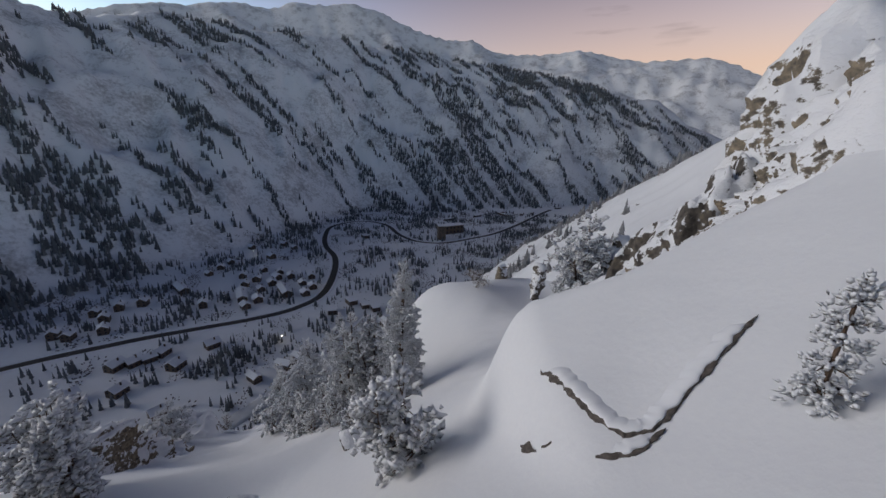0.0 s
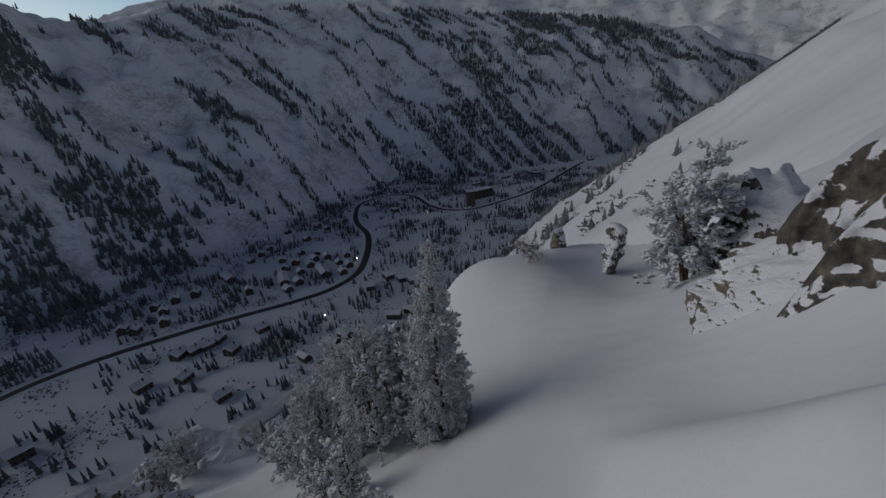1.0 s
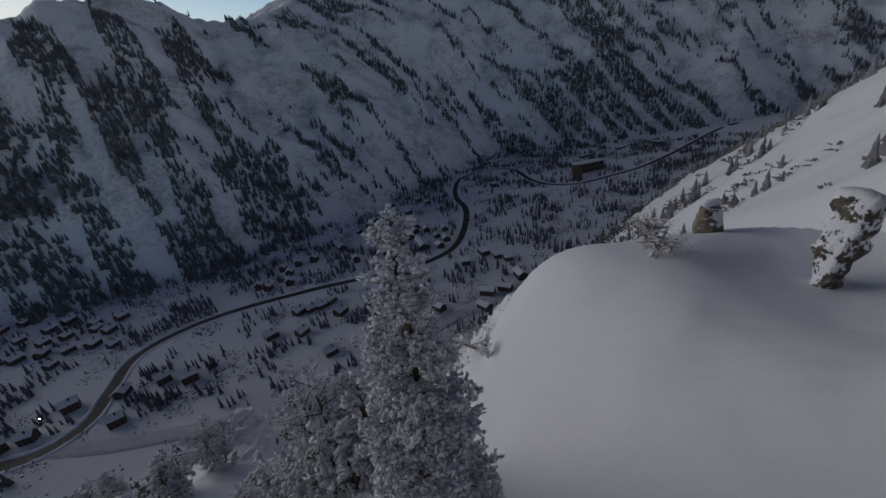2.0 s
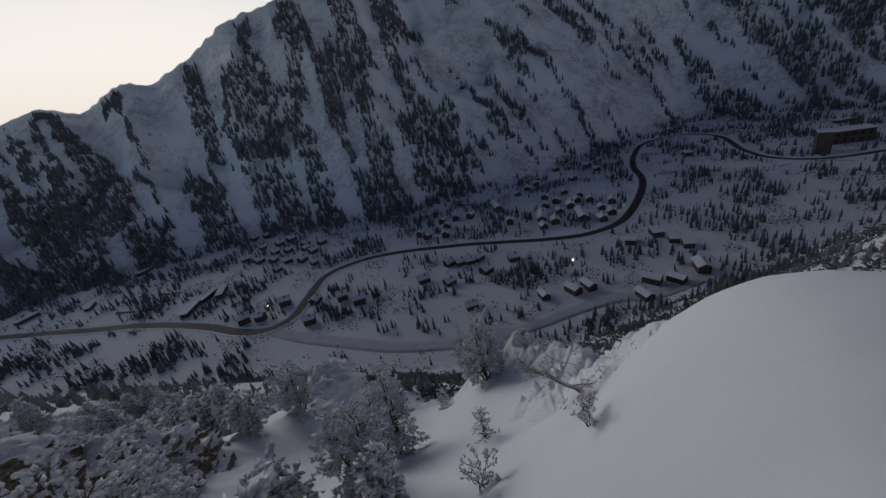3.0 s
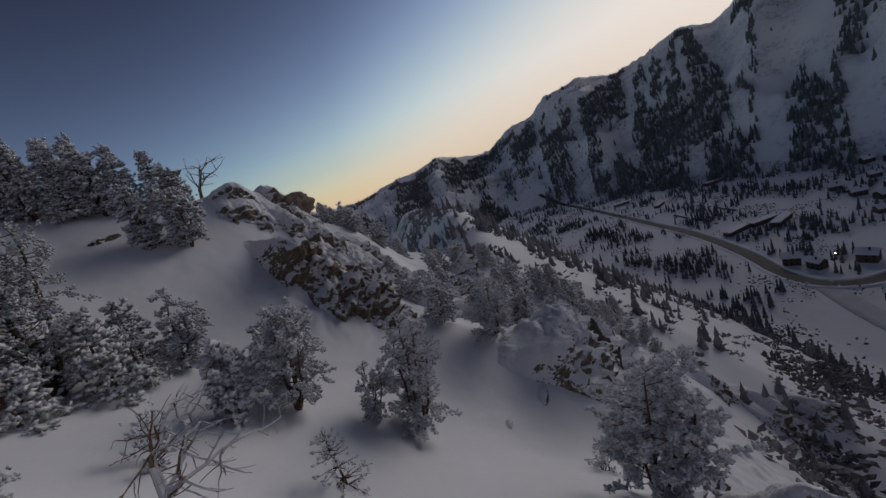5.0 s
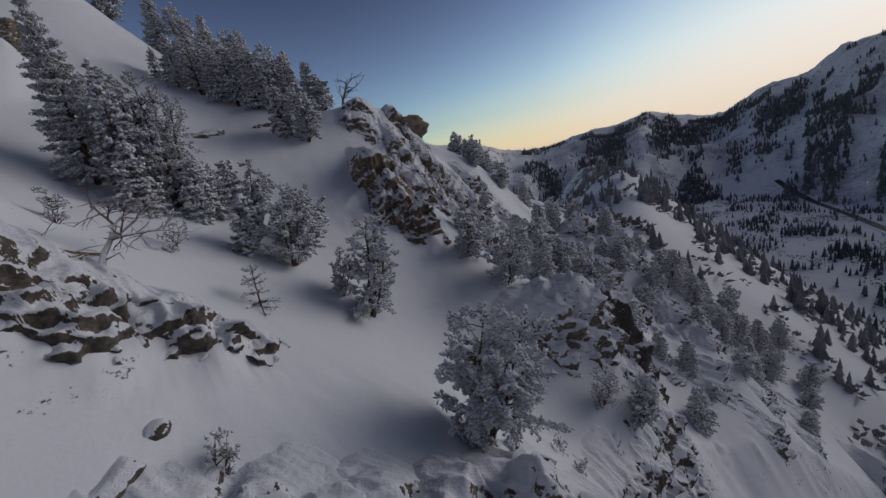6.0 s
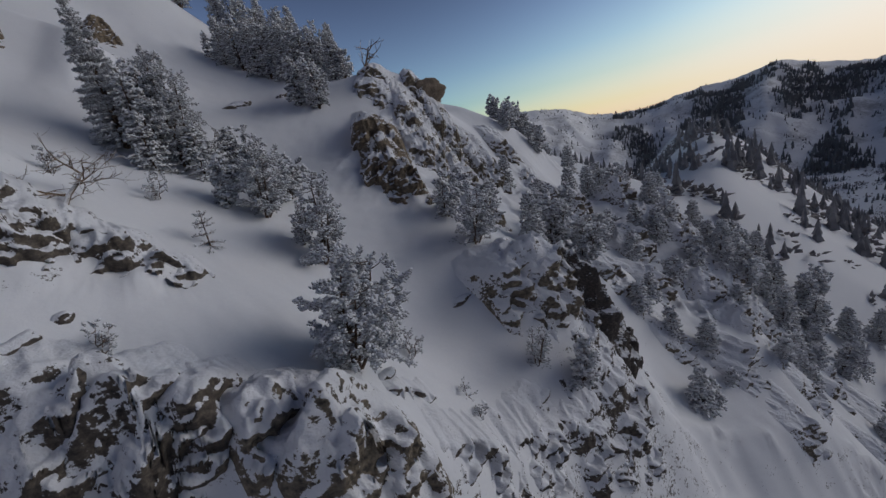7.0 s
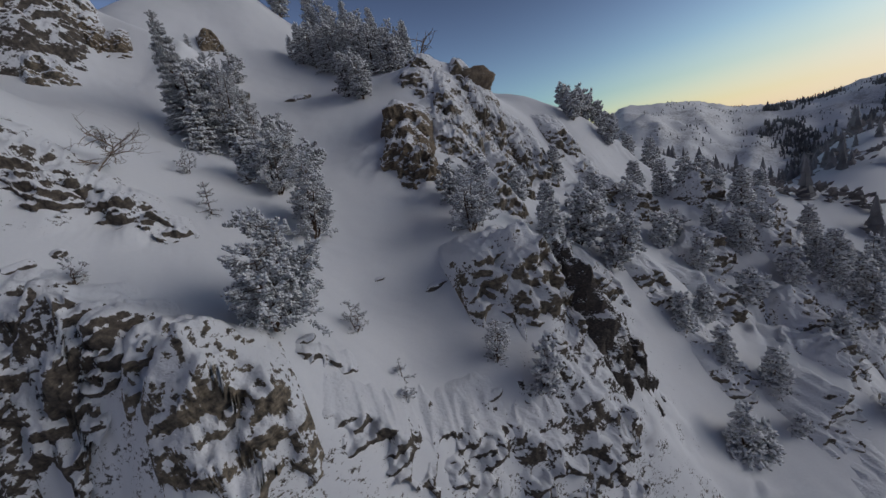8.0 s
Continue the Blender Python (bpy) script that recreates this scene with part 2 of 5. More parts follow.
# rocky places on the near slope: x, y, radius
LEDGES = ((-18.5, 18.5, 2.6), (-20.5, 21, 2.0), (-23.5, 14, 3.2), (-27, 10.5, 3.0), (-31, 10.5, 2.6), (-35, 9, 2.4), (-39, 6, 2.6), (-25, 30.5, 2.4), (-28, 31, 2.6), (-31, 31.5, 2.4), (-46, 22, 3.4), (-50, 25, 3), (-50, 10, 3), (-54, 15, 3.2), (-45, 13, 2.4),
          (-58, 20, 3.4), (-62, 11, 3.4), (-4.8, 35, 1.1), (-7, 34, 1.0), (12.5, 15.5, 2.2), (16.5, 24.5, 2.6), (18, 19, 3.5), (-8, 40.4, 1.8), (-13.5, 41, 2.0))


def terrace(z, step, sharp=0.62):
    s_ = z / step
    f_ = s_ - np.floor(s_)
    return (np.floor(s_) + smooth(sharp, 1.0, f_)) * step


def rocky(x, y, c):
    """Where rock stands out of the near slope, 0 to 1."""
    w = np.zeros_like(x)
    for lx, ly, lr in LEDGES:
        w = np.maximum(w, np.exp(-0.8 * ((x - lx) ** 2 + (y - ly) ** 2) / lr ** 2))
    w = np.maximum(w, smooth(-0.6, 0.6, c) * smooth(18, 9, c) * smooth(-6, -12, x) * smooth(-85, -60, x) * smooth(-0.05, 0.3, fbm(x / 6 + 2, y / 6, 3, 96)))
    w = np.maximum(w, 0.8 * smooth(0.22, 0.5, fbm(x / 9 + 4, y / 9, 3, 94)) * smooth(-26, -40, x))
    return w * smooth(-0.6, 0.0, fbm(x / 3.5 + 9, y / 3.5, 3, 91))


def ledges(x, y, z, w):
    wob = 0.9 * fbm(x / 2.4, y / 2.4, 3, 92)
    t_ = terrace(z + wob + 0.15 * x, 1.5, 0.72) - wob - 0.15 * x
    t_ = 0.55 * t_ + 0.45 * (terrace(z + 1.6 * wob - 0.2 * x, 0.6, 0.7) - 1.6 * wob + 0.2 * x)
    return z + w * (1.25 * (t_ - z) + 1.0 * fbm(x / 2.6, y / 2.6, 4, 93, True) + 0.35)


def broken_off(x, y):
    """How far a place lies past the broken edge."""
    return y - knots(EDGE, x) - 0.9 * pnoise(x / 5, x * 0 + 3.3, 21) - 0.35 * pnoise(x / 1.7, x * 0 + 1.3, 22)


def ground(x, y):
    x, y = np.asarray(x, float), np.asarray(y, float)
    dx, dy = x - HUB[0], y - HUB[1]
    r = np.hypot(dx, dy)
    az = np.degrees(np.arctan2(-dx, dy))
    az = np.where(az < -100, az + 360, az)
    own, u, v = own_side(x, y)
    c = np.clip(broken_off(x, y), 0, None)
    near = smooth(85, 50, np.hypot(x + 15, y - 18))
    own = own - near * ((1.2 + 2.4 * smooth(-22, -15, x)) * smooth(0, 3.2, c) + 0.5 * np.minimum(c, 22)) - 26 * smooth(2, 34, c) * smooth(-17, -5, x) * smooth(45, 15, x) * smooth(200, 100, y)
    own = np.where(near > 0, own + near * (ledges(x, y, own, rocky(x, y, broken_off(x, y))) - own), own)
    floor = 2.0 * fbm(x / 120, y / 120, 3, 3) + 0.01 * (u - 300)
    rf, rr, ra = knots(FOOT, az), knots(RIDGE, az), knots(ANGLE, az)
    top = 178 + rr * np.tan(np.radians(ra))
    k = np.clip((r - rf) / np.maximum(rr - rf, 50), 0, None)
    rel = np.clip((top + 60) / 400, 0.1, 1.2)
    shape = np.where(k < 1, top * k ** 1.12, top - (k - 1) * 420)
    rough = 48 * fbm(x / 300 + 1.7, y / 300, 5, 31, True) + 22 * fbm(np.radians(az) * 9, r / 500, 3, 35, True) + 14 * fbm(x / 45, y / 45, 4, 33)
    shape = shape + rel * rough * smooth(0, 0.3, k) * (1 - 0.8 * smooth(0.65, 1, k)) + 7 * rel * fbm(x / 40, y / 40, 4, 37, True) * smooth(0.3, 0.7, k)
    ft = 178 + 3600 * np.tan(np.radians(knots(FAR, az)))
    kk = (r - 2200) / 1400
    fz = np.where(kk < 1, ft * np.clip(kk, 0, 1) ** 1.2, ft - (kk - 1) * 900)
    fz = fz + 120 * fbm(x / 500, y / 500, 5, 41, True) * smooth(0.1, 0.5, kk) * (1 - 0.8 * smooth(0.75, 1, kk)) + 24 * fbm(x / 90, y / 90, 4, 43, True) * smooth(0.2, 0.6, kk)
    z = smax(floor, shape, 12)
    z = np.maximum(z, np.where(kk > 0, fz, -500))
    side = smax(own, floor, 24)
    hide = smooth(420, 900, r) * smooth(80, 110, az)
    return np.maximum(z, side - 400 * hide)


def h(x, y):
    """Height of the ground."""
    return float(ground(np.array([x]), np.array([y]))[0])


# ---- materials ----
def material(name):
    m = bpy.data.materials.new(name)
    m.use_nodes = True
    n, l = m.node_tree.nodes, m.node_tree.links
    return m, n, l, n["Principled BSDF"]


def noise_node(n, l, scale, detail=4, rough=0.6, coord=None):
    t = n.new("ShaderNodeTexNoise")
    t.inputs["Scale"].default_value, t.inputs["Detail"].default_value, t.inputs["Roughness"].default_value = scale, detail, rough
    if coord is not None:
        l.new(coord, t.inputs["Vector"])
    return t


def ramp(n, l, src, stops):
    r = n.new("ShaderNodeValToRGB")
    el = r.color_ramp.elements
    while len(el) < len(stops):
        el.new(0.5)
    for e_, (p, c) in zip(el, stops):
        e_.position, e_.color = p, (*c, 1) if isinstance(c, tuple) else (c, c, c, 1)
    l.new(src, r.inputs[0])
    return r


def mix(n, l, fac, a_, b_):
    m = n.new("ShaderNodeMix")
    m.data_type = "RGBA"
    for sock, val in ((m.inputs[0], fac), (m.inputs[6], a_), (m.inputs[7], b_)):
        if hasattr(val, "links"):
            l.new(val, sock)
        else:
            sock.default_value = val if not isinstance(val, tuple) else (*val, 1)
    return m.outputs[2]


def math_node(n, l, op, a_, b_=0.0, c_=0.0):
    m = n.new("ShaderNodeMath")
    m.operation = op
    for sock, val in zip(m.inputs, (a_, b_, c_)):
        if hasattr(val, "links"):
            l.new(val, sock)
        else:
            sock.default_value = val
    return m.outputs[0]


def bump(n, l, bsdf, height, strength, dist):
    b = n.new("ShaderNodeBump")
    b.inputs["Strength"].default_value, b.inputs["Distance"].default_value = strength, dist
    l.new(height, b.inputs["Height"])
    l.new(b.outputs[0], bsdf.inputs["Normal"])


SNOW = (0.80, 0.81, 0.84)


def snow_on(name, low, dark, light, lo, hi, scale, patch, rough=0.9, bumpy=0.1, dist=0.05, layer=1.0):
    """A surface whose steep parts show (dark to light) and whose flatter parts carry snow."""
    m, n, l, b = material(name)
    co = n.new("ShaderNodeTexCoord").outputs["Object"]
    geo = n.new("ShaderNodeNewGeometry")
    sep = n.new("ShaderNodeSeparateXYZ")
    l.new(geo.outputs["Normal"], sep.inputs[0])
    bed = n.new("ShaderNodeMapping")
    bed.inputs["Rotation"].default_value = (0.25, 0.2, 0.3)
    bed.inputs["Scale"].default_value = (1.0, 1.0, layer)
    l.new(co, bed.inputs[0])
    big, fine = noise_node(n, l, scale, 6, 0.65, bed.outputs[0]), noise_node(n, l, scale * 6, 5, 0.6, bed.outputs[0])
    rock = ramp(n, l, fine.outputs[0], ((0.3, dark), (0.55, low), (0.75, light))).outputs[0]
    blot = ramp(n, l, big.outputs[0], ((0.34, 0.0), (0.66, 1.0))).outputs[0]
    spot = ramp(n, l, fine.outputs[0], ((0.36, 0.0), (0.64, 1.0))).outputs[0]
    s = math_node(n, l, "MULTIPLY_ADD", blot, patch * 0.4, sep.outputs[2])
    s = math_node(n, l, "MULTIPLY_ADD", spot, patch * 0.3, s)
    f = math_node(n, l, "DIVIDE", math_node(n, l, "SUBTRACT", s, lo), hi - lo)
    f = ramp(n, l, f, ((0.0, 0.0), (1.0, 1.0))).outputs[0]
    l.new(mix(n, l, f, rock, SNOW), b.inputs["Base Color"])
    b.inputs["Roughness"].default_value = rough
    b.inputs["Specular IOR Level"].default_value = 0.25
    bump(n, l, b, fine.outputs[0], bumpy, dist)
    return m


def plain(name, color, vary=0.15, scale=3.0, rough=0.8, metal=0.0):
    m, n, l, b = material(name)
    co = n.new("ShaderNodeTexCoord").outputs["Object"]
    t = noise_node(n, l, scale, 5, 0.6, co)
    lo, hi = tuple(c * (1 - vary) for c in color), tuple(min(1, c * (1 + vary)) for c in color)
    l.new(ramp(n, l, t.outputs[0], ((0.3, lo), (0.7, hi))).outputs[0], b.inputs["Base Color"])
    b.inputs["Roughness"].default_value, b.inputs["Metallic"].default_value = rough, metal
    bump(n, l, b, t.outputs[0], 0.15, 0.02)
    return m


def ground_material():
    m, n, l, b = material("snow_ground")
    co = n.new("ShaderNodeTexCoord").outputs["Object"]
    geo = n.new("ShaderNodeNewGeometry")
    sep = n.new("ShaderNodeSeparateXYZ")
    l.new(geo.outputs["Normal"], sep.inputs[0])
    bed = n.new("ShaderNodeMapping")
    bed.inputs["Rotation"].default_value = (0.25, 0.2, 0.3)
    bed.inputs["Scale"].default_value = (1.0, 1.0, 1.5)
    l.new(co, bed.inputs[0])
    mid, fine = noise_node(n, l, 0.9, 7, 0.72, bed.outputs[0]), noise_node(n, l, 5.5, 6, 0.7, bed.outputs[0])
    rock = ramp(n, l, mid.outputs[0], ((0.3, (0.06, 0.056, 0.052)), (0.5, (0.17, 0.15, 0.125)), (0.72, (0.34, 0.29, 0.22)))).outputs[0]
    blot = ramp(n, l, mid.outputs[0], ((0.36, 0.0), (0.64, 1.0))).outputs[0]
    spot = ramp(n, l, fine.outputs[0], ((0.38, 0.0), (0.62, 1.0))).outputs[0]
    s_ = math_node(n, l, "MULTIPLY_ADD", blot, 0.50, sep.outputs[2])
    s_ = math_node(n, l, "MULTIPLY_ADD", spot, 0.50, s_)
    at = n.new("ShaderNodeAttribute")
    at.attribute_name = "rocky"
    s_ = math_node(n, l, "MULTIPLY_ADD", at.outputs["Fac"], -0.04, s_)
    snowy = ramp(n, l, s_, ((0.58, 0.0), (0.67, 1.0))).outputs[0]
    drift = ramp(n, l, fine.outputs[0], ((0.3, (0.79, 0.80, 0.83)), (0.7, (0.82, 0.83, 0.85)))).outputs[0]
    # leafless brush and scree on the slopes across the valley
    dist = n.new("ShaderNodeVectorMath")
    dist.operation = "DISTANCE"
    l.new(co, dist.inputs[0])
    dist.inputs[1].default_value = (HUB[0], HUB[1], 150.0)
    away = ramp(n, l, math_node(n, l, "DIVIDE", dist.outputs["Value"], 1000.0), ((0.12, 0.0), (0.26, 1.0))).outputs[0]
    patch = noise_node(n, l, 0.011, 7, 0.72, co)
    speck = noise_node(n, l, 0.16, 4, 0.7, co)
    br = ramp(n, l, math_node(n, l, "MULTIPLY_ADD", speck.outputs[0], 0.55, patch.outputs[0]), ((0.76, 0.0), (0.95, 0.6))).outputs[0]
    br = math_node(n, l, "MULTIPLY", br, away)
    br = math_node(n, l, "MULTIPLY", br, ramp(n, l, sep.outputs[2], ((0.955, 1.0), (0.985, 0.12))).outputs[0])
    base = mix(n, l, snowy, rock, drift)
    base = mix(n, l, br, base, (0.13, 0.12, 0.125))
    l.new(base, b.inputs["Base Color"])
    b.inputs["Roughness"].default_value = 0.75
    b.inputs["Specular IOR Level"].default_value = 0.25
    hgt = math_node(n, l, "MULTIPLY_ADD", fine.outputs[0], 0.3, mid.outputs[0])
    bump(n, l, b, hgt, 0.12, 0.25)
    return m


M_GROUND = ground_material()
M_ROCK = snow_on("snowy_rock", (0.22, 0.185, 0.14), (0.06, 0.055, 0.05), (0.36, 0.30, 0.22), 0.76, 0.84, 0.7, 1.5, 0.9, 0.8, 0.12, 1.4)
M_CROWN = snow_on("frosted_needles", (0.26, 0.265, 0.26), (0.07, 0.075, 0.065), (0.5, 0.51, 0.52), -0.6, 0.45, 2.5, 0.6, 0.9, 0.3, 0.03)
# base colour of the far trees is lightened to stand in for haze
M_FARTREE = plain("hazed_conifer", (0.118, 0.128, 0.138), 0.45, 0.05, 0.9)
M_BRUSH = plain("frosted_brush", (0.24, 0.225, 0.225), 0.4, 0.2, 0.95)
M_BARK = plain("bark", (0.12, 0.08, 0.055), 0.4, 6.0, 0.9)
M_ASPHALT = plain("dark_asphalt", (0.036, 0.03, 0.026), 0.3, 0.15, 0.7)
M_SNOW = plain("roof_snow", SNOW, 0.03, 0.5, 0.7)
M_WALL = plain("dark_timber_wall", (0.10, 0.07, 0.05), 0.3, 0.6, 0.8)
M_GLASS = plain("window_glass", (0.03, 0.035, 0.045), 0.1, 1.0, 0.1)


# ---- helpers ----
def mesh_object(name, verts, faces, mat, smooth_shade=True):
    me = bpy.data.meshes.new(name)
    me.from_pydata(verts if isinstance(verts, list) else verts.tolist(), [], faces if isinstance(faces, list) else faces.tolist())
    me.materials.append(mat)
    if smooth_shade:
        me.shade_smooth()
    me.update()
    return new(name, me)


def part(name, data, mat, parent, label=""):
    """One mesh object under a thing: data is a bmesh or (verts, faces)."""
    me = bpy.data.meshes.new(name)
    if isinstance(data, tuple):
        me.from_pydata(np.asarray(data[0]).tolist(), [], np.asarray(data[1]).tolist() if isinstance(data[1], np.ndarray) else data[1])
    else:
        data.to_mesh(me)
        data.free()
    me.materials.append(mat)
    ob = new(name, me)
    ob.parent = parent
    return tagged(ob, label) if label else ob


# ---- ground ----
def build_ground():
    na = 780
    rs = list(np.arange(0.5, 62, 0.3))
    while rs[-1] < 4300:
        rs.append(rs[-1] * 1.0145)
    rs = np.array(rs)
    ang = np.linspace(0, 2 * math.pi, na, endpoint=False)
    R_, A_ = np.meshgrid(rs, ang, indexing="ij")
    X, Y = HUB[0] + R_ * np.cos(A_), HUB[1] + R_ * np.sin(A_)
    Z = ground(X, Y)
    verts = np.stack([X.ravel(), Y.ravel(), Z.ravel()], 1)
    nr = len(rs)
    i, j = np.meshgrid(np.arange(nr - 1), np.arange(na), indexing="ij")
    j2 = (j + 1) % na
    faces = np.stack([i * na + j, (i + 1) * na + j, (i + 1) * na + j2, i * na + j2], -1).reshape(-1, 4)
    mask = rocky(X, Y, broken_off(X, Y)) * smooth(85, 55, np.hypot(X + 15, Y - 18))
    mask = mask - 20 * smooth(9, 4, np.hypot((X - 5) * 0.8, Y - 8))
    ob = mesh_object("ground", verts, faces.tolist() + [list(range(na))], M_GROUND)
    att = ob.data.attributes.new("rocky", "FLOAT", "POINT")
    att.data.foreach_set("value", mask.ravel().astype(np.float32))
    return tagged(ob, "snow covered mountain sides and valley floor", "ground", kind="structure")


build_ground()


# ---- plants ----
ICO_V = np.array([(0, 0.526, 0.851), (0, -0.526, 0.851), (0, 0.526, -0.851), (0, -0.526, -0.851), (0.526, 0.851, 0), (-0.526, 0.851, 0),
                  (0.526, -0.851, 0), (-0.526, -0.851, 0), (0.851, 0, 0.526), (-0.851, 0, 0.526), (0.851, 0, -0.526), (-0.851, 0, -0.526)])
ICO_F = [(0, 1, 8), (0, 8, 4), (0, 4, 5), (0, 5, 9), (0, 9, 1), (1, 6, 8), (8, 6, 10), (8, 10, 4), (4, 10, 2), (4, 2, 5), (5, 2, 11), (5, 11, 9), (9, 11, 7), (9, 7, 1), (1, 7, 6), (3, 10, 6), (3, 6, 7), (3, 7, 11), (3, 11, 2), (3, 2, 10)]
ICO_F = np.array(ICO_F)
OCT_V = np.array([(1, 0, 0), (-0.5, 0.87, 0.1), (-0.5, -0.87, -0.1), (0, 0, 1), (0, 0, -1)])
OCT_F = np.array([(0, 1, 3), (1, 2, 3), (2, 0, 3), (1, 0, 4), (2, 1, 4), (0, 2, 4)])
# a small spindle: one twig end with its needles and rime
SPIN_V = np.array([(0, 0, 0), (1, 0, 0.45), (-0.5, 0.87, 0.45), (-0.5, -0.87, 0.45), (0, 0, 1)])
SPIN_F = np.array([(0, 2, 1), (0, 3, 2), (0, 1, 3), (4, 1, 2), (4, 2, 3), (4, 3, 1)])


def scatter_shape(V, F, centres, scales, rots):
    """Copies of one small shape, joined: rots are 3x3 matrices, scales per axis."""
    n = len(centres)
    v = np.einsum("nij,nkj->nki", rots, V[None] * scales[:, None, :]) + centres[:, None, :]
    f = F[None] + (np.arange(n) * len(V))[:, None, None]
    return v.reshape(-1, 3), f.reshape(-1, 3)


def join_shapes(shapes):
    vs, fs, n = [], [], 0
    for v, f in shapes:
        vs.append(v)
        fs.append(f + n)
        n += len(v)
    return np.concatenate(vs), np.concatenate(fs)


def turned(d, rng):
    """Rotations whose z axis is d, with a random spin."""
    d = d / np.linalg.norm(d, axis=1, keepdims=True)
    a_ = rng.normal(size=d.shape)
    x_ = np.cross(a_, d)
    x_ /= np.linalg.norm(x_, axis=1, keepdims=True) + 1e-9
    return np.stack([x_, np.cross(d, x_), d], 2)


def tubes(segments, sides=4):
    """Tapered limbs: (start, end, radius, end radius)."""
    vs, fs = [], []
    for p, q, r0, r1 in segments:
        p, q = np.asarray(p, float), np.asarray(q, float)
        d = q - p
        d /= np.linalg.norm(d) + 1e-9
        s_ = np.cross(d, (0.3, 0.9, 0.2) if abs(d[2]) > 0.8 else (0, 0, 1))
        s_ /= np.linalg.norm(s_)
        t_ = np.cross(d, s_)
        n = len(vs)
        for c_, r_ in ((p, r0), (q, r1)):
            for i in range(sides):
                g = 2 * math.pi * i / sides
                vs.append(c_ + r_ * (math.cos(g) * s_ + math.sin(g) * t_))
        for i in range(sides):
            j = (i + 1) % sides
            fs.append((n + i, n + j, n + sides + j))
            fs.append((n + i, n + sides + j, n + sides + i))
    return np.array(vs), np.array(fs)


def twig_clouds(limbs, rng, per_m, length, width, lump, fine=False):
    """Rime-covered twig ends and snow lumps along limbs given as (start, end)."""
    cs, ds = [], []
    for p, q in limbs:
        L = np.linalg.norm(q - p)
        n = max(3, int(L * per_m))
        t_ = rng.uniform(0.15, 1.0, n) ** 0.7
        along = (q - p) / (L + 1e-9)
        d = along[None] * rng.uniform(0.2, 1.0, (n, 1)) + rng.normal(size=(n, 3)) * 0.6
        d[:, 2] += 0.25
        cs.append(p + (q - p) * t_[:, None] + rng.normal(size=(n, 3)) * 0.04)
        ds.append(d)
    cs, ds = np.concatenate(cs), np.concatenate(ds)
    n = len(cs)
    ln = length * rng.uniform(0.6, 1.3, n)
    wd = width * rng.uniform(0.7, 1.3, n) * (0.6 if fine else 1)
    spins = scatter_shape(SPIN_V, SPIN_F, cs, np.stack([wd, wd, ln], 1), turned(ds, rng))
    pick = rng.rand(n) < lump
    m = int(pick.sum())
    sc = rng.uniform(0.6, 1.2, (m, 3)) * np.array([1, 1, 1.7]) * width * 1.25
    if fine:
        sc = rng.uniform(0.6, 1.3, (m, 3)) * np.array([1, 1, 1.3]) * width * 0.82
    lumps = scatter_shape(ICO_V if fine else OCT_V, ICO_F if fine else OCT_F, cs[pick] + ds[pick] * 0.06 + np.array([0, 0, 0.03]), sc, turned(ds[pick] + rng.normal(size=(m, 3)) * 0.15, rng))
    return join_shapes([spins, lumps])


def spruce_parts(height, spread, seed, per_m=26, length=0.26, width=0.085, lump=0.3, whorls=None, fine=False):
    rng = np.random.RandomState(seed)
    wood = []
    n = 6
    lean = rng.normal(size=2) * 0.02
    pts = [np.array([lean[0] * height * t_ ** 2, lean[1] * height * t_ ** 2, height * t_]) for t_ in np.linspace(0, 1, n)]
    for i in range(n - 1):
        wood.append((pts[i], pts[i + 1], 0.022 * height * (1 - i / n), 0.022 * height * (1 - (i + 1) / n) + 0.01))
    limbs = []
    whorls = whorls or int(height * 3.2)
    for k in range(whorls):
        f = 0.05 + 0.95 * (k + rng.uniform(-0.3, 0.3)) / whorls
        f = min(max(f, 0.03), 0.985)
        base = np.array([lean[0] * height * f * f, lean[1] * height * f * f, height * f])
        m = rng.randint(5, 8)
        g0 = rng.uniform(0, 6.28)
        for j in range(m):
            g = g0 + 6.28 * j / m + rng.uniform(-0.3, 0.3)
            L = spread * (1 - f) ** 0.75 * rng.uniform(0.65, 1.12) + 0.12
            rise = (-0.30 + 0.75 * f) * L + rng.uniform(-0.08, 0.08)
            mid = base + np.array([math.cos(g), math.sin(g), 0]) * L * 0.55 + np.array([0, 0, rise * 0.35])
            tip = base + np.array([math.cos(g), math.sin(g), 0]) * L + np.array([0, 0, rise])
            limbs += [(base, mid), (mid, tip)]
            wood.append((base, mid, 0.035 * (1 - f) + 0.008, 0.012))
            wood.append((mid, tip, 0.012, 0.004))
            if L > 0.7:
                for sgn in (-1, 1):
                    side = mid + np.array([math.cos(g + sgn * 0.8), math.sin(g + sgn * 0.8), 0]) * L * 0.38 + np.array([0, 0, rise * 0.4])
                    limbs.append((mid, side))
    limbs.append((pts[-2], pts[-1]))
    return tubes(wood), twig_clouds(limbs, rng, per_m, length, width, lump, fine)


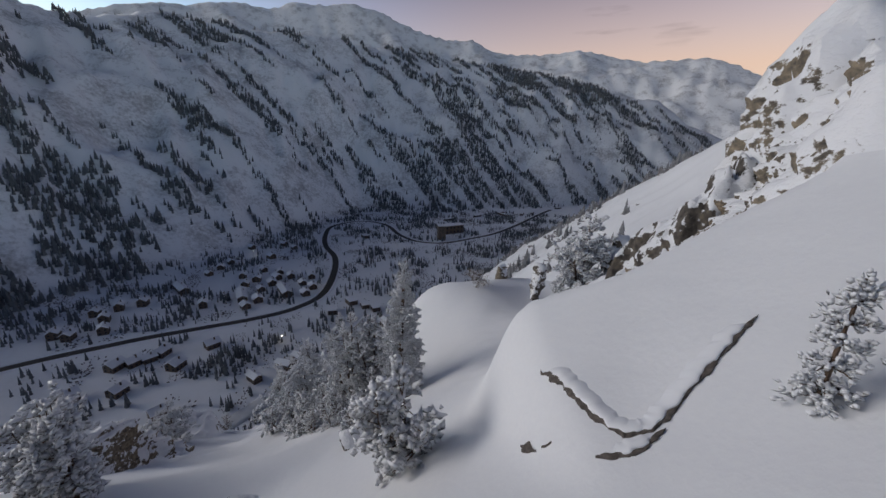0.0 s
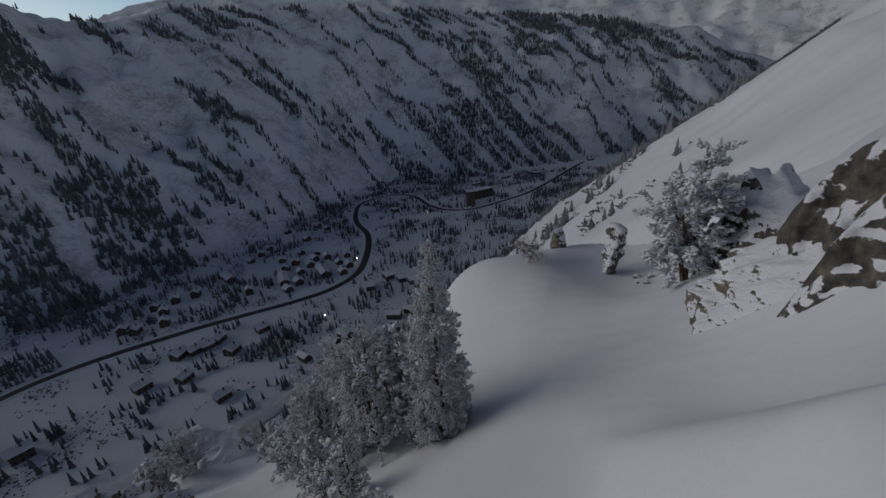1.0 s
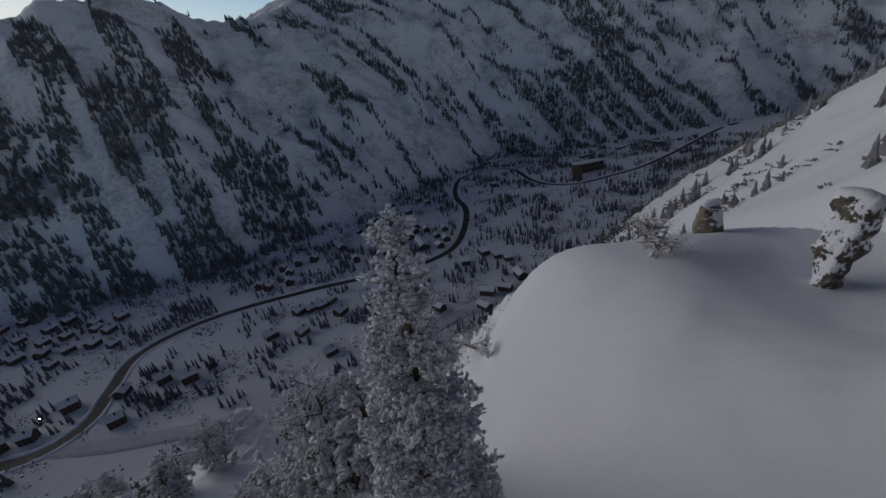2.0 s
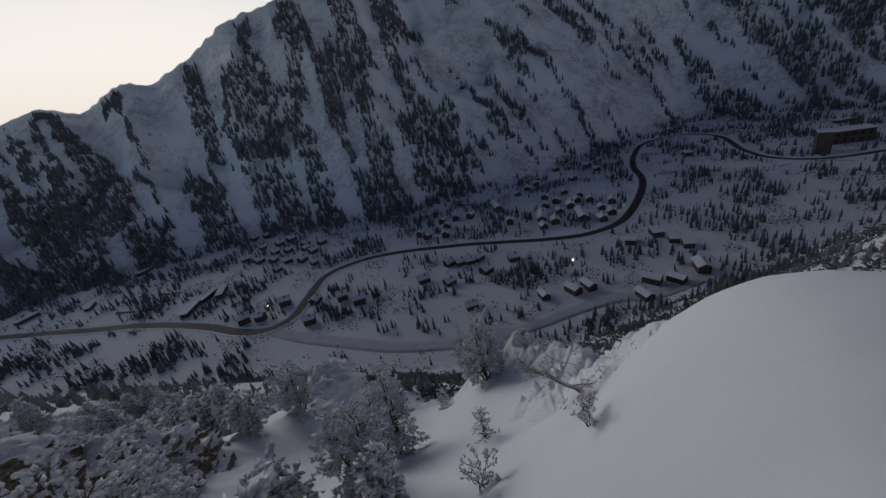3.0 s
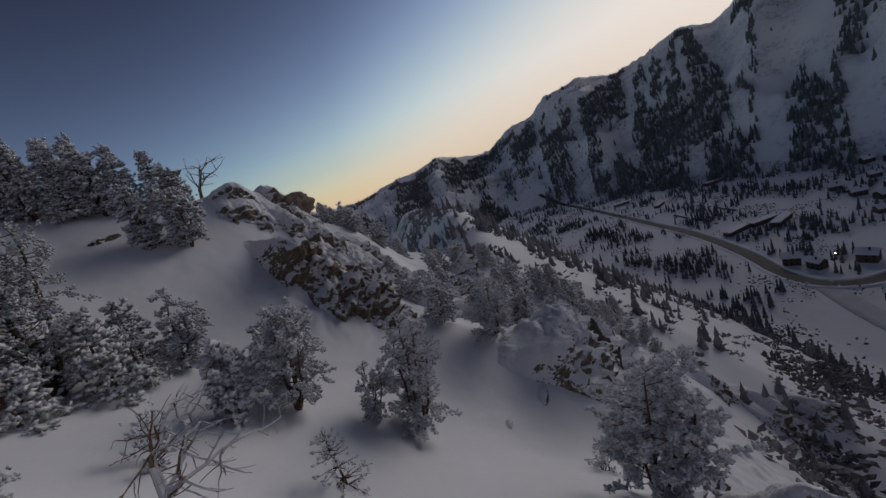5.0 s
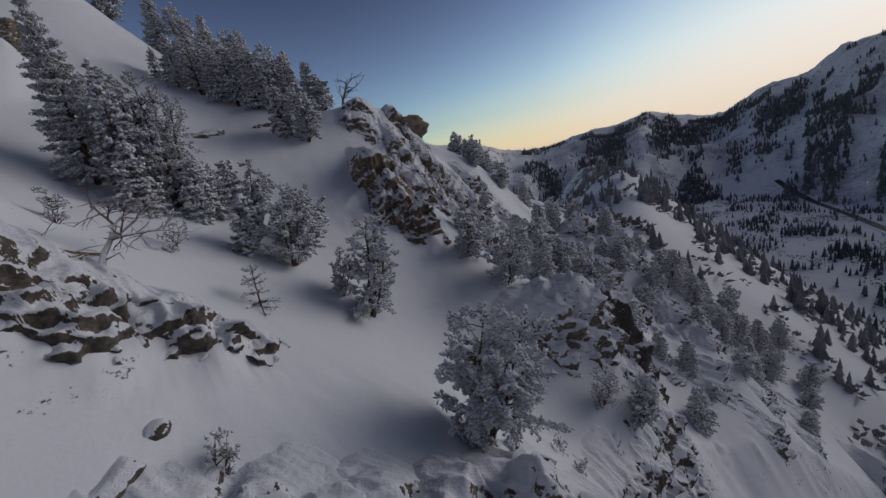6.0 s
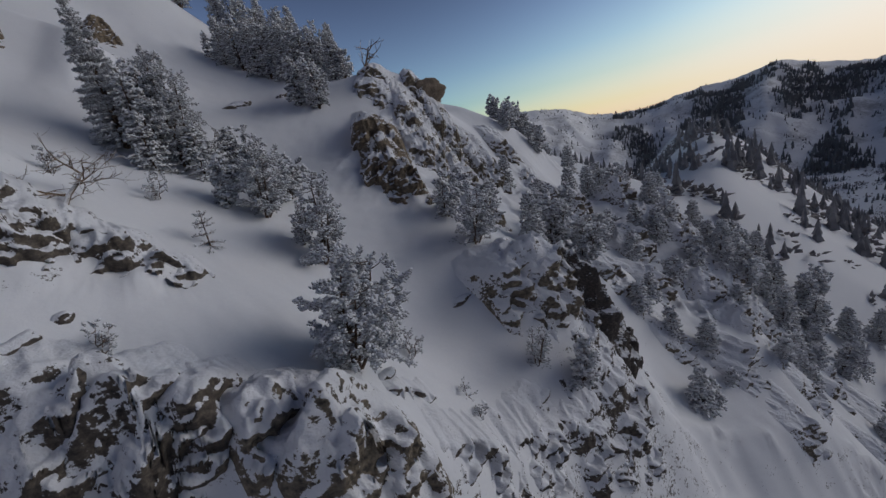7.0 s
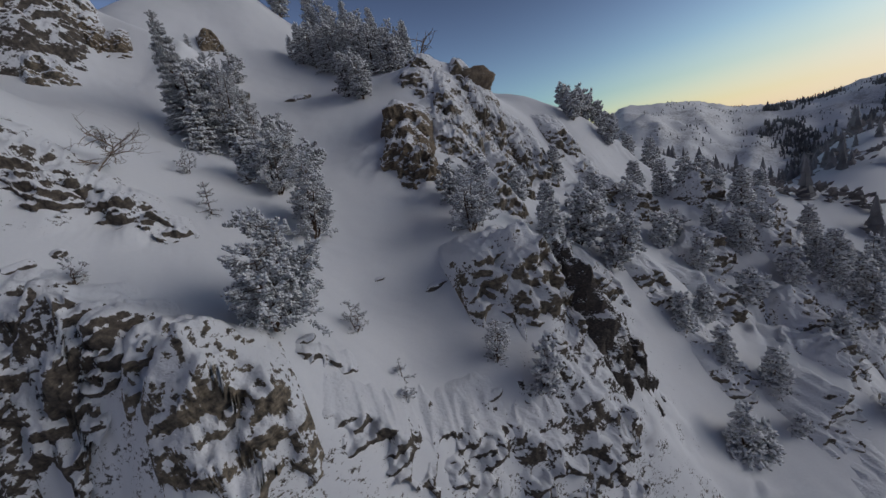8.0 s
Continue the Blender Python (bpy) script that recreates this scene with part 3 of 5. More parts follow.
def pine_parts(height, spread, seed, stems=4, per_m=24, length=0.25, width=0.095, lump=0.35, lean=(0.0, 0.0), low=0.12, fine=False):
    """A bushy mountain pine: several stems, rounded ragged crown."""
    rng = np.random.RandomState(seed)
    wood, limbs = [], []
    for s_ in range(stems):
        g = 6.28 * s_ / stems + rng.uniform(-0.5, 0.5)
        out = rng.uniform(0.15, 0.6) * spread * (0.3 if s_ == 0 else 1)
        top = np.array([math.cos(g) * out + lean[0] * height, math.sin(g) * out + lean[1] * height, height * (1.0 if s_ == 0 else rng.uniform(0.6, 0.92))])
        p = np.array([math.cos(g) * 0.05, math.sin(g) * 0.05, -0.25])
        n = 6
        line = [p + (top - p) * (i / n) + np.array([math.cos(g), math.sin(g), 0]) * 0.18 * out * math.sin(math.pi * i / n) + rng.normal(size=3) * 0.05 * (0 < i < n) for i in range(n + 1)]
        for i in range(n):
            r0 = 0.028 * height * (1 - 0.85 * i / n) / math.sqrt(stems) * 1.3
            wood.append((line[i], line[i + 1], r0, r0 * 0.85))
        m = int(height * 5)
        for k in range(m):
            f = low + (0.98 - low) * (k + rng.rand()) / m
            i = min(int(f * n), n - 1)
            b = line[i] + (line[i + 1] - line[i]) * (f * n - i)
            a_ = rng.uniform(0, 6.28)
            reach = spread * (0.30 + 0.62 * math.sin(math.pi * min(1, 0.15 + 0.85 * (1 - f)) * 0.62)) * rng.uniform(0.4, 0.95) * (0.75 if stems > 1 else 1)
            d = np.array([math.cos(a_), math.sin(a_), rng.uniform(-0.05, 0.65)])
            mid = b + d * reach * 0.5 + np.array([0, 0, -0.04])
            tip = b + d * reach
            wood.append((b, mid, 0.022, 0.013))
            wood.append((mid, tip, 0.013, 0.006))
            limbs.append((mid, tip))
            for q in range(2):
                e_ = tip - mid + rng.normal(size=3) * 0.35 * reach
                limbs.append((mid, mid + e_ * 0.8))
        limbs.append((line[-2], line[-1]))
    return tubes(wood), twig_clouds(limbs, rng, per_m, length, width, lump, fine)


def tree(name, parts, place, turn, label, category, scale=1.0):
    thing = new(name)
    thing.empty_display_size = 0.3
    part("trunk", parts[0], M_BARK, thing)
    part("crown", parts[1], M_CROWN, thing).data.shade_smooth()
    thing.matrix_basis = pose(*place, 0, 0, turn) @ Matrix.Scale(scale, 4)
    return tagged(thing, label, category)


def dead_tree(name, place, height, leans, seed, turn, label, spread=1.0, forks=4):
    rng = np.random.RandomState(seed)
    wood = []

    def grow(p, d, L, r, depth):
        n = 4
        for i in range(n):
            d = d + rng.normal(size=3) * 0.16
            d = d / np.linalg.norm(d)
            q = p + d * L / n
            wood.append((p, q, r * (1 - 0.5 * i / n), r * (1 - 0.5 * (i + 1) / n)))
            p = q
            if depth > 0 and i >= (1 if depth == forks else 0):
                for _ in range(2 if depth > 1 else 1):
                    e_ = d * 0.5 + rng.normal(size=3) * np.array([0.8, 0.8, 0.45]) * spread
                    e_ = e_ / np.linalg.norm(e_)
                    grow(p, e_, L * rng.uniform(0.4, 0.68), r * 0.58 * (1 - 0.4 * i / n), depth - 1)

    thing = new(name)
    for lx, ly in leans:
        first = len(wood)
        grow(np.array([0, 0, -0.3]), np.array([lx, ly, 1.0]), height, height * 0.05, forks)
        part("trunk", tubes([wood[first]] + [w_ for w_ in wood[first + 1:] if w_[2] > height * 0.03][:3], 8), M_DEAD, thing)
    part("branchwork", tubes(wood, 3), M_DEAD, thing, "bare rime-covered branches")
    thing.matrix_basis = pose(*place, 0, 0, turn)
    return tagged(thing, label, "dead tree")


# ---- rocks ----
def rock_mesh(name, size, seed, level=4, strata=0.35, block=0.5):
    """A weathered, layered block."""
    bm = bmesh.new()
    bmesh.ops.create_icosphere(bm, subdivisions=level, radius=1.0)
    me = bpy.data.meshes.new(name)
    bm.to_mesh(me)
    bm.free()
    n = len(me.vertices)
    co = np.empty(n * 3)
    me.vertices.foreach_get("co", co)
    co = co.reshape(-1, 3)
    # cut by random planes into a blocky form
    rng = np.random.RandomState(seed)
    nv = rng.normal(size=(16, 3))
    nv = np.vstack([nv, np.eye(3), -np.eye(3)])
    nv /= np.linalg.norm(nv, axis=1, keepdims=True)
    dv = np.concatenate([rng.uniform(0.72, 1.0, 16), np.full(6, 0.92)])
    dot = np.maximum(co @ nv.T, 1e-3)
    co = co * ((1 - block * 0.25) * np.minimum((dv[None] / dot).min(1), 1.2))[:, None]
    o = seed * 7.31
    size = np.array(size, float)
    p = co * size
    big = pnoise(p[:, 0] / 2.1 + o, p[:, 1] / 2.1 + p[:, 2] / 2.6, seed) + 0.6 * pnoise(p[:, 1] / 1.3 + o, p[:, 2] / 1.1 + p[:, 0] / 1.9, seed + 1)
    ledge = pnoise(p[:, 2] / 0.45 + p[:, 0] * 0.18 + o, p[:, 0] / 2.8 + p[:, 1] / 3.1, seed + 2)
    ledge = np.sign(ledge) * np.abs(ledge) ** 0.6
    fine = pnoise(p[:, 0] / 0.35 + o, p[:, 1] / 0.35 + p[:, 2] / 0.3, seed + 3) + 0.5 * pnoise(p[:, 0] / 0.16 + p[:, 2] / 0.2, p[:, 1] / 0.16 + o, seed + 4)
    crag = 1 - 2 * np.abs(pnoise(p[:, 0] / 0.9 + o, p[:, 1] / 0.9 + p[:, 2] / 0.7, seed + 5))
    k_ = min(1, size.min() / 1.4)
    d = 0.30 * k_ * big + strata * 0.75 * ledge * k_ + 0.22 * k_ * crag + 0.10 * k_ * fine
    flat = co * np.array([1, 1, 0.35])
    p = p + flat / (np.linalg.norm(flat, axis=1, keepdims=True) + 1e-9) * d[:, None]
    me.vertices.foreach_set("co", p.ravel())
    me.shade_smooth()
    me.update()
    return me


def rock(place, size, seed, turn=0.0, tilt=(0.0, 0.0), level=4, label="layered limestone outcrop with snow on its ledges", mat=None, name="rock_outcrop", strata=0.35, block=0.5):
    me = rock_mesh(name, size, seed, level, strata, block)
    me.materials.append(mat or M_ROCK)
    ob = new(name, me)
    ob.matrix_basis = pose(*place, tilt[0], tilt[1], turn)
    return tagged(ob, label, "rock")


def crag(place, along, across, lift, face, seed, label=None, mat=None, name="rock_outcrop", rows=68, cols=62, jag=1.0):
    """A rock rib that grows out of the slope: snow-topped back, steep layered face towards the bearing `face`."""
    o = seed * 5.17
    prof = np.array(((-1.15, -0.25), (-0.75, 0.10), (-0.2, 0.55), (0.3, 0.92), (0.55, 1.0), (0.68, 0.86), (0.76, 0.52), (0.88, 0.30), (0.96, -0.02), (1.08, -0.55)))
    pl = prof * np.array([along, lift * 1.3])
    arc = np.concatenate([[0], np.cumsum(np.hypot(*np.diff(pl, axis=0).T))])
    tt = np.linspace(0, arc[-1], rows)
    ps, pz = np.interp(tt, arc, prof[:, 0]), np.interp(tt, arc, prof[:, 1])
    c = np.linspace(-1.05, 1.05, cols)
    C, S = np.meshgrid(c, ps)
    Zl = np.repeat(pz[:, None], cols, 1)
    rim = np.clip(1 - np.abs(C) ** 2.6, -0.15, 1) ** 1.0
    rim = np.where(np.abs(C) > 1, -0.2, rim) * (0.78 + 0.42 * pnoise(C * across / 2.2 + o, C * 0 + 1.7, seed))
    reach = 1 + 0.28 * pnoise(C * across / 1.6 + o, C * 0 + 4.1, seed + 1) + 0.12 * pnoise(C * across / 0.6 + o, C * 0 + 2.1, seed + 2)
    g = radians(face)
    dx, dy = math.cos(g), math.sin(g)
    s_ = S * along * np.where(S > 0, reach, 1)
    q = C * across
    X, Y = place[0] + s_ * dx - q * dy, place[1] + s_ * dy + q * dx
    Z = ground(X, Y) + np.where(Zl > 0, Zl * np.clip(rim, 0, 2), Zl) * lift + np.minimum(rim, 0) * 3 - 0.10
    # breaks along tilted beds, blocks and chips
    bed = Z + 0.12 * X - 0.18 * Y
    steep = smooth(0.45, 0.7, S) + 0.35
    ledge = pnoise(bed / 0.55 + o, q / 3.0, seed + 3)
    ledge = np.sign(ledge) * np.abs(ledge) ** 0.5
    block = pnoise(q / 1.1 + o, bed / 1.4, seed + 4)
    block = np.sign(block) * np.abs(block) ** 0.6
    rough_ = 1 - 2 * np.abs(pnoise(q / 0.7 + o, bed / 0.5 + s_ / 0.9, seed + 5))
    chip = pnoise(q / 0.24 + o, bed / 0.2 + s_ / 0.3, seed + 6)
    out = jag * steep * (0.17 * ledge + 0.38 * block + 0.26 * rough_ + 0.10 * chip) * np.clip(rim * 1.5, 0, 1)
    X, Y, Z = X + dx * out, Y + dy * out, Z + 0.35 * out + 0.10 * rough_ * jag * np.clip(rim, 0, 1) * smooth(-1.0, -0.5, S)
    z0 = h(place[0], place[1])
    thing = new(name)
    thing.location = (place[0], place[1], z0)
    verts = np.stack([X - place[0], Y - place[1], Z - z0], 2)
    brow = int(np.argmax(ps > 0.5))
    for kind, r0, r1, note in (("snow_cap", 0, brow, "wind-packed snow on its back"), ("rock_face", brow, rows - 1, "")):
        n = r1 - r0 + 1
        i, j = np.meshgrid(np.arange(n - 1), np.arange(cols - 1), indexing="ij")
        f = np.stack([i * cols + j, (i + 1) * cols + j, (i + 1) * cols + j + 1, i * cols + j + 1], -1).reshape(-1, 4)
        part(kind, (verts[r0:r1 + 1].reshape(-1, 3), f), mat or M_ROCK, thing, note).data.shade_smooth()
    return tagged(thing, label or "layered limestone outcrop with snow on its ledges", "rock")


def ribs(rows, first, label, mat=None, jag=0.8):
    """Crags whose steep faces stand at the given places: x, y, length, half width, height, bearing of the face."""
    for i, (x, y, al, ac, hi, face) in enumerate(rows):
        g = radians(face)
        crag((x - 0.75 * al * math.cos(g), y - 0.75 * al * math.sin(g)), al, ac, hi, face, first + i, label, mat, jag=jag)


# ---- buildings ----
def box(bm, x0, x1, y0, y1, z0, z1):
    vs = [bm.verts.new(p) for p in ((x0, y0, z0), (x1, y0, z0), (x1, y1, z0), (x0, y1, z0), (x0, y0, z1), (x1, y0, z1), (x1, y1, z1), (x0, y1, z1))]
    for f in ((0, 3, 2, 1), (4, 5, 6, 7), (0, 1, 5, 4), (1, 2, 6, 5), (2, 3, 7, 6), (3, 0, 4, 7)):
        bm.faces.new([vs[i] for i in f])


def gable(bm, w, l, z0, rise, over, thick):
    """A pitched slab along y."""
    x, y = w / 2 + over, l / 2 + over
    sect = [(-x, z0 - over * rise / (w / 2)), (0, z0 + rise), (x, z0 - over * rise / (w / 2)), (x, z0 - over * rise / (w / 2) + thick), (0, z0 + rise + thick * 1.1), (-x, z0 - over * rise / (w / 2) + thick)]
    a_ = [bm.verts.new((p, -y, q)) for p, q in sect]
    b = [bm.verts.new((p, y, q)) for p, q in sect]
    for i in range(6):
        j = (i + 1) % 6
        bm.faces.new((a_[i], a_[j], b[j], b[i]))
    for s_ in (a_, b):
        bm.faces.new((s_[0], s_[1], s_[4], s_[5]))
        bm.faces.new((s_[1], s_[2], s_[3], s_[4]))


def cabin(w, l, hgt, rise, floors, label, category="house", name="house", wall_mat=None, flat=False):
    """A house with snow on its roof, windows in rows, a door and a chimney; it stands on z = 0."""
    thing = new(name)
    bm = bmesh.new()
    box(bm, -w / 2, w / 2, -l / 2, l / 2, -3.0, hgt)
    if not flat:
        for y in (-l / 2, l / 2):
            vs = [bm.verts.new(p) for p in ((-w / 2, y, hgt), (w / 2, y, hgt), (0, y, hgt + rise))]
            bm.faces.new(vs)
    part("wall", bm, wall_mat or M_WALL, thing)
    bm = bmesh.new()
    if flat:
        box(bm, -w / 2 - 0.4, w / 2 + 0.4, -l / 2 - 0.4, l / 2 + 0.4, hgt + 0.004, hgt + 0.7)
    else:
        gable(bm, w, l, hgt + 0.05, rise, 0.9, 0.55)
    roof = part("roof", bm, M_SNOW, thing, "roof under deep snow")
    if not flat:
        bm = bmesh.new()
        box(bm, w * 0.18, w * 0.18 + 0.9, l * 0.1, l * 0.1 + 0.9, hgt, hgt + rise + 1.4)
        part("chimney", bm, M_WALL, roof)
    step = 2.9
    for fl in range(floors):
        z = 0.9 + fl * hgt / floors
        for side in (-1, 1):
            m = max(2, int(l / step))
            for i in range(m):
                y = -l / 2 + l * (i + 0.5) / m
                bm = bmesh.new()
                box(bm, side * (w / 2 + 0.03) - 0.06, side * (w / 2 + 0.03) + 0.06, y - 0.6, y + 0.6, z, z + 1.3)
                part("window", bm, M_GLASS, thing)
            m = max(2, int(w / step))
            for i in range(m):
                x = -w / 2 + w * (i + 0.5) / m
                bm = bmesh.new()
                box(bm, x - 0.6, x + 0.6, side * (l / 2 + 0.03) - 0.06, side * (l / 2 + 0.03) + 0.06, z, z + 1.3)
                part("window", bm, M_GLASS, thing)
    return tagged(thing, label, category)


M_DEAD = snow_on("rimed_dead_wood", (0.20, 0.14, 0.09), (0.10, 0.07, 0.05), (0.34, 0.28, 0.22), 0.25, 0.7, 3.0, 0.6, 0.9, 0.4, 0.02)
M_DARKROCK = snow_on("dark_snowy_rock", (0.13, 0.11, 0.09), (0.045, 0.04, 0.04), (0.22, 0.19, 0.15), 0.80, 0.88, 0.8, 1.5, 0.9, 0.8, 0.10, 1.3)
M_CONCRETE = plain("brown_concrete", (0.16, 0.12, 0.09), 0.2, 0.3, 0.85)
M_TRACK = plain("packed_snow", (0.55, 0.56, 0.58), 0.12, 0.15, 0.8)
M_FROSTFIR = plain("rimed_fir", (0.22, 0.22, 0.23), 0.45, 0.3, 0.95)


# ---- near rocks ----
M_BOULDER = snow_on("tan_boulder_stone", (0.24, 0.19, 0.14), (0.12, 0.10, 0.08), (0.32, 0.26, 0.19), 1.0, 1.1, 0.8, 0.5, 0.9, 0.6, 0.06)
M_CAPPED = snow_on("snow_capped_rock", (0.24, 0.20, 0.15), (0.07, 0.065, 0.06), (0.38, 0.31, 0.22), 0.46, 0.54, 0.4, 1.0, 0.9, 0.8, 0.12, 1.3)
M_PLASTER = snow_on("snow_plastered_rock", (0.14, 0.12, 0.10), (0.05, 0.045, 0.045), (0.26, 0.22, 0.17), 0.34, 0.44, 1.2, 1.1, 0.9, 0.8, 0.10, 0.7)
M_WALLROCK = snow_on("dark_wall_rock", (0.11, 0.095, 0.085), (0.04, 0.037, 0.036), (0.20, 0.17, 0.14), 0.98, 1.08, 1.1, 1.3, 0.9, 0.8, 0.10, 2.2)
M_DARKCAP = snow_on("dark_capped_rock", (0.12, 0.105, 0.09), (0.045, 0.04, 0.04), (0.22, 0.185, 0.14), 0.72, 0.80, 0.5, 0.9, 0.9, 0.8, 0.12, 1.0)
M_TANFACE = snow_on("bare_tan_face", (0.22, 0.175, 0.125), (0.05, 0.045, 0.04), (0.36, 0.29, 0.20), 0.88, 0.97, 0.7, 1.3, 0.9, 0.8, 0.12, 1.8)
M_SLAB = plain("dark_slab_stone", (0.10, 0.085, 0.075), 0.5, 9.0, 0.9)
TAN = "tan limestone outcrop with snow on its ledges"
DARK = "dark broken limestone band half buried in snow"
# the tan crest with its hollows
ribs(((-19.0, 17.5, 3.2, 2.4, 3.4, 80), (-18.6, 20.2, 3.0, 2.0, 2.4, 70), (-20.0, 21.4, 2.6, 1.8, 2.0, 100)), 171, "bare tan rock face with dark hollows", M_TANFACE, 1.1)
ribs(((-20.4, 10.2, 2.4, 2.2, 1.8, 70), (-20.9, 8.4, 2.0, 2.0, 1.6, 65), (-26.8, 7.4, 2.6, 2.6, 2.2, 85), (-28.0, 9.6, 3.0, 2.2, 3.0, 105),
      (-24.2, 12.6, 3.0, 2.4, 2.8, 85), (-23.4, 16.6, 3.0, 2.2, 2.4, 95), (-26.6, 21.2, 3.0, 2.0, 2.6, 100), (-28.6, 14.0, 3.0, 2.2, 2.4, 105), (-32.0, 9.6, 3.0, 2.4, 2.6, 110), (-40.2, 9.0, 2.6, 2.0, 2.6, 115), (-37.0, 4.0, 2.6, 2.4, 2.4, 110)), 11, TAN)
# ribs and towers farther along the slope
ribs(((-43.3, 22.0, 3.0, 2.2, 2.6, 125), (-50.3, 22.0, 3.0, 2.6, 2.4, 128), (-49.3, 25.9, 2.4, 2.4, 1.6, 125), (-36.8, 23.6, 2.0, 1.8, 1.3, 120), (-46.5, 16.5, 3.0, 2.6, 3.0, 125), (-51.0, 8.8, 3.0, 2.4, 4.2, 125), (-58.5, 8.6, 3.0, 2.4, 3.6, 128),
      (-54.0, 14.6, 3.0, 2.6, 2.6, 128), (-40.0, 27.4, 2.0, 2.0, 1.4, 120), (-44.8, 29.6, 2.4, 2.4, 1.6, 122), (-56.0, 20.0, 3.0, 2.6, 2.4, 125), (-61.0, 13.0, 3.0, 2.8, 2.6, 130), (-36.6, 16.4, 2.6, 2.0, 2.0, 115), (-43.0, 10.0, 2.6, 2.2, 2.6, 120)), 31, TAN)
ribs(((-57.0, 22.6, 2.6, 2.4, 1.8, 125), (-62.5, 25.7, 3.0, 2.6, 2.2, 125), (-58.0, 32.0, 2.4, 2.4, 1.6, 122), (-51.0, 30.6, 2.2, 2.2, 1.4, 122), (-67.5, 28.3, 3.0, 3.0, 2.2, 125), (-66.0, 19.0, 3.0, 2.6, 2.4, 128), (-72.0, 12.0, 3.0, 2.8, 2.4, 130), (-46.0, 33.4, 1.8, 2.0, 1.0, 120)), 51, TAN)
ribs(((-74.0, 36.0, 4.0, 3.6, 3.6, 70), (-78.0, 44.0, 5.0, 4.4, 4.6, 65), (-86.0, 52.0, 5.0, 4.4, 4.2, 65)), 71, "rounded tan cliff with dark hollows below the ribs", M_TANFACE)
# the buttress above the shelf
for i, (x, y, al, ac, hi, face) in enumerate(((14.8, 25.0, 2.4, 2.6, 4.4, 170), (15.8, 20.0, 2.4, 2.2, 2.4, 175), (17.0, 15.4, 3.6, 3.6, 6.0, 148), (18.0, 10.4, 3.0, 3.0, 4.0, 175), (14.0, 10.0, 3.0, 3.0, 3.2, 125))):
    crag((x, y), al, ac, hi, face, 151 + i, "tan rock buttress under a thick snow cap", M_DARKROCK if i == 0 else M_CAPPED, jag=0.7)
ribs(((10.0, 17.8, 3.0, 2.4, 3.8, 210), (9.6, 14.8, 2.6, 2.2, 3.2, 205)), 161, "dark broken rock under a thick pillow of snow", M_DARKCAP, 0.45)
ribs(((8.6, 19.4, 2.2, 1.8, 1.8, 140), (11.5, 12.4, 2.4, 2.2, 2.2, 135)), 165, TAN)
# tan cliff above the first shelf
ribs(((8.2, 12.3, 1.3, 1.6, 1.5, 122), (10.2, 12.9, 1.4, 1.7, 1.8, 122), (4.6, 0.9, 1.8, 1.5, 2.5, 122)), 175, TAN, M_TANFACE)
# the rounded boulder on the skyline
rock((-27.3, 6.2, 171.5), (2.5, 2.0, 2.2), 41, 15, (0, 8), 4, "rounded tan boulder standing on the rocky crest", M_BOULDER, "boulder", 0.22, 0.9)

# the large outcrop on the slope, and the dark wall on its side
BIG = "large limestone outcrop streaked with snow"
ribs(((-24.2, 31.8, 3.0, 2.4, 2.2, 112), (-26.4, 32.2, 3.2, 2.4, 2.8, 118), (-31.9, 25.6, 2.4, 2.2, 1.6, 115)), 61, BIG)
ribs(((-30.6, 31.4, 4.0, 2.6, 4.2, 125),), 65, "dark rock wall with snow clinging to it", M_WALLROCK)

# cliff under the broken edge
CLIFF = "grey and tan cliff band plastered with snow"
ribs(((-14.5, 41.6, 2.4, 2.2, 2.3, 125), (-12.3, 40.6, 1.6, 1.5, 1.2, 120)), 81, CLIFF)
ribs(((-8.7, 40.9, 2.2, 2.4, 1.6, 120), (-6.7, 40.9, 2.0, 2.2, 1.4, 125), (-10.4, 40.2, 1.6, 1.8, 1.2, 120)), 85, CLIFF, M_DARKROCK)
# low bands in the steep snow below the big pine
ribs(((-18.2, 39.2, 1.4, 2.0, 0.7, 115), (-21.6, 37.3, 1.5, 2.2, 0.8, 115), (-28.2, 35.5, 1.8, 2.4, 1.3, 120), (-24.8, 37.0, 1.4, 1.8, 0.7, 115), (-16.2, 37.6, 0.8, 1.3, 0.35, 115)), 101, DARK, M_DARKROCK)
# the dark outcrop under the snag
ribs(((-4.6, 35.4, 1.6, 1.6, 0.8, 130), (-5.6, 34.2, 1.5, 1.5, 0.8, 130), (-6.9, 34.0, 1.6, 1.6, 0.8, 125), (-8.2, 33.6, 1.0, 1.2, 0.5, 125)), 91, DARK, M_DARKROCK)

# low dark bands showing through the snow
for i, (x, y, size, turn) in enumerate((
        (-7.5, 8.2, (1.5, 1.0, 0.8), 30), (-12.0, 7.4, (1.3, 0.7, 0.45), 10), (-6.0, 37.0, (0.4, 0.3, 0.25), 10), (-5.4, 38.2, (0.9, 0.5, 0.35), 60), (-6.8, 38.0, (0.5, 0.35, 0.25), 60),
        (-15.0, 37.4, (0.8, 0.3, 0.22), 25), (-20.5, 30.6, (1.0, 0.35, 0.28), 10), (-17.0, 30.2, (0.5, 0.25, 0.15), 10), (-22.4, 35.4, (0.8, 0.4, 0.3), 20), (-2.6, 12.0, (1.2, 0.8, 0.6), 20), (-6.6, 9.4, (1.1, 0.6, 0.4), 15))):
    rock((x, y, h(x, y) - 0.3 * size[2]), size, 121 + i, turn, (0, 8), 3, DARK, M_DARKROCK, strata=0.3)

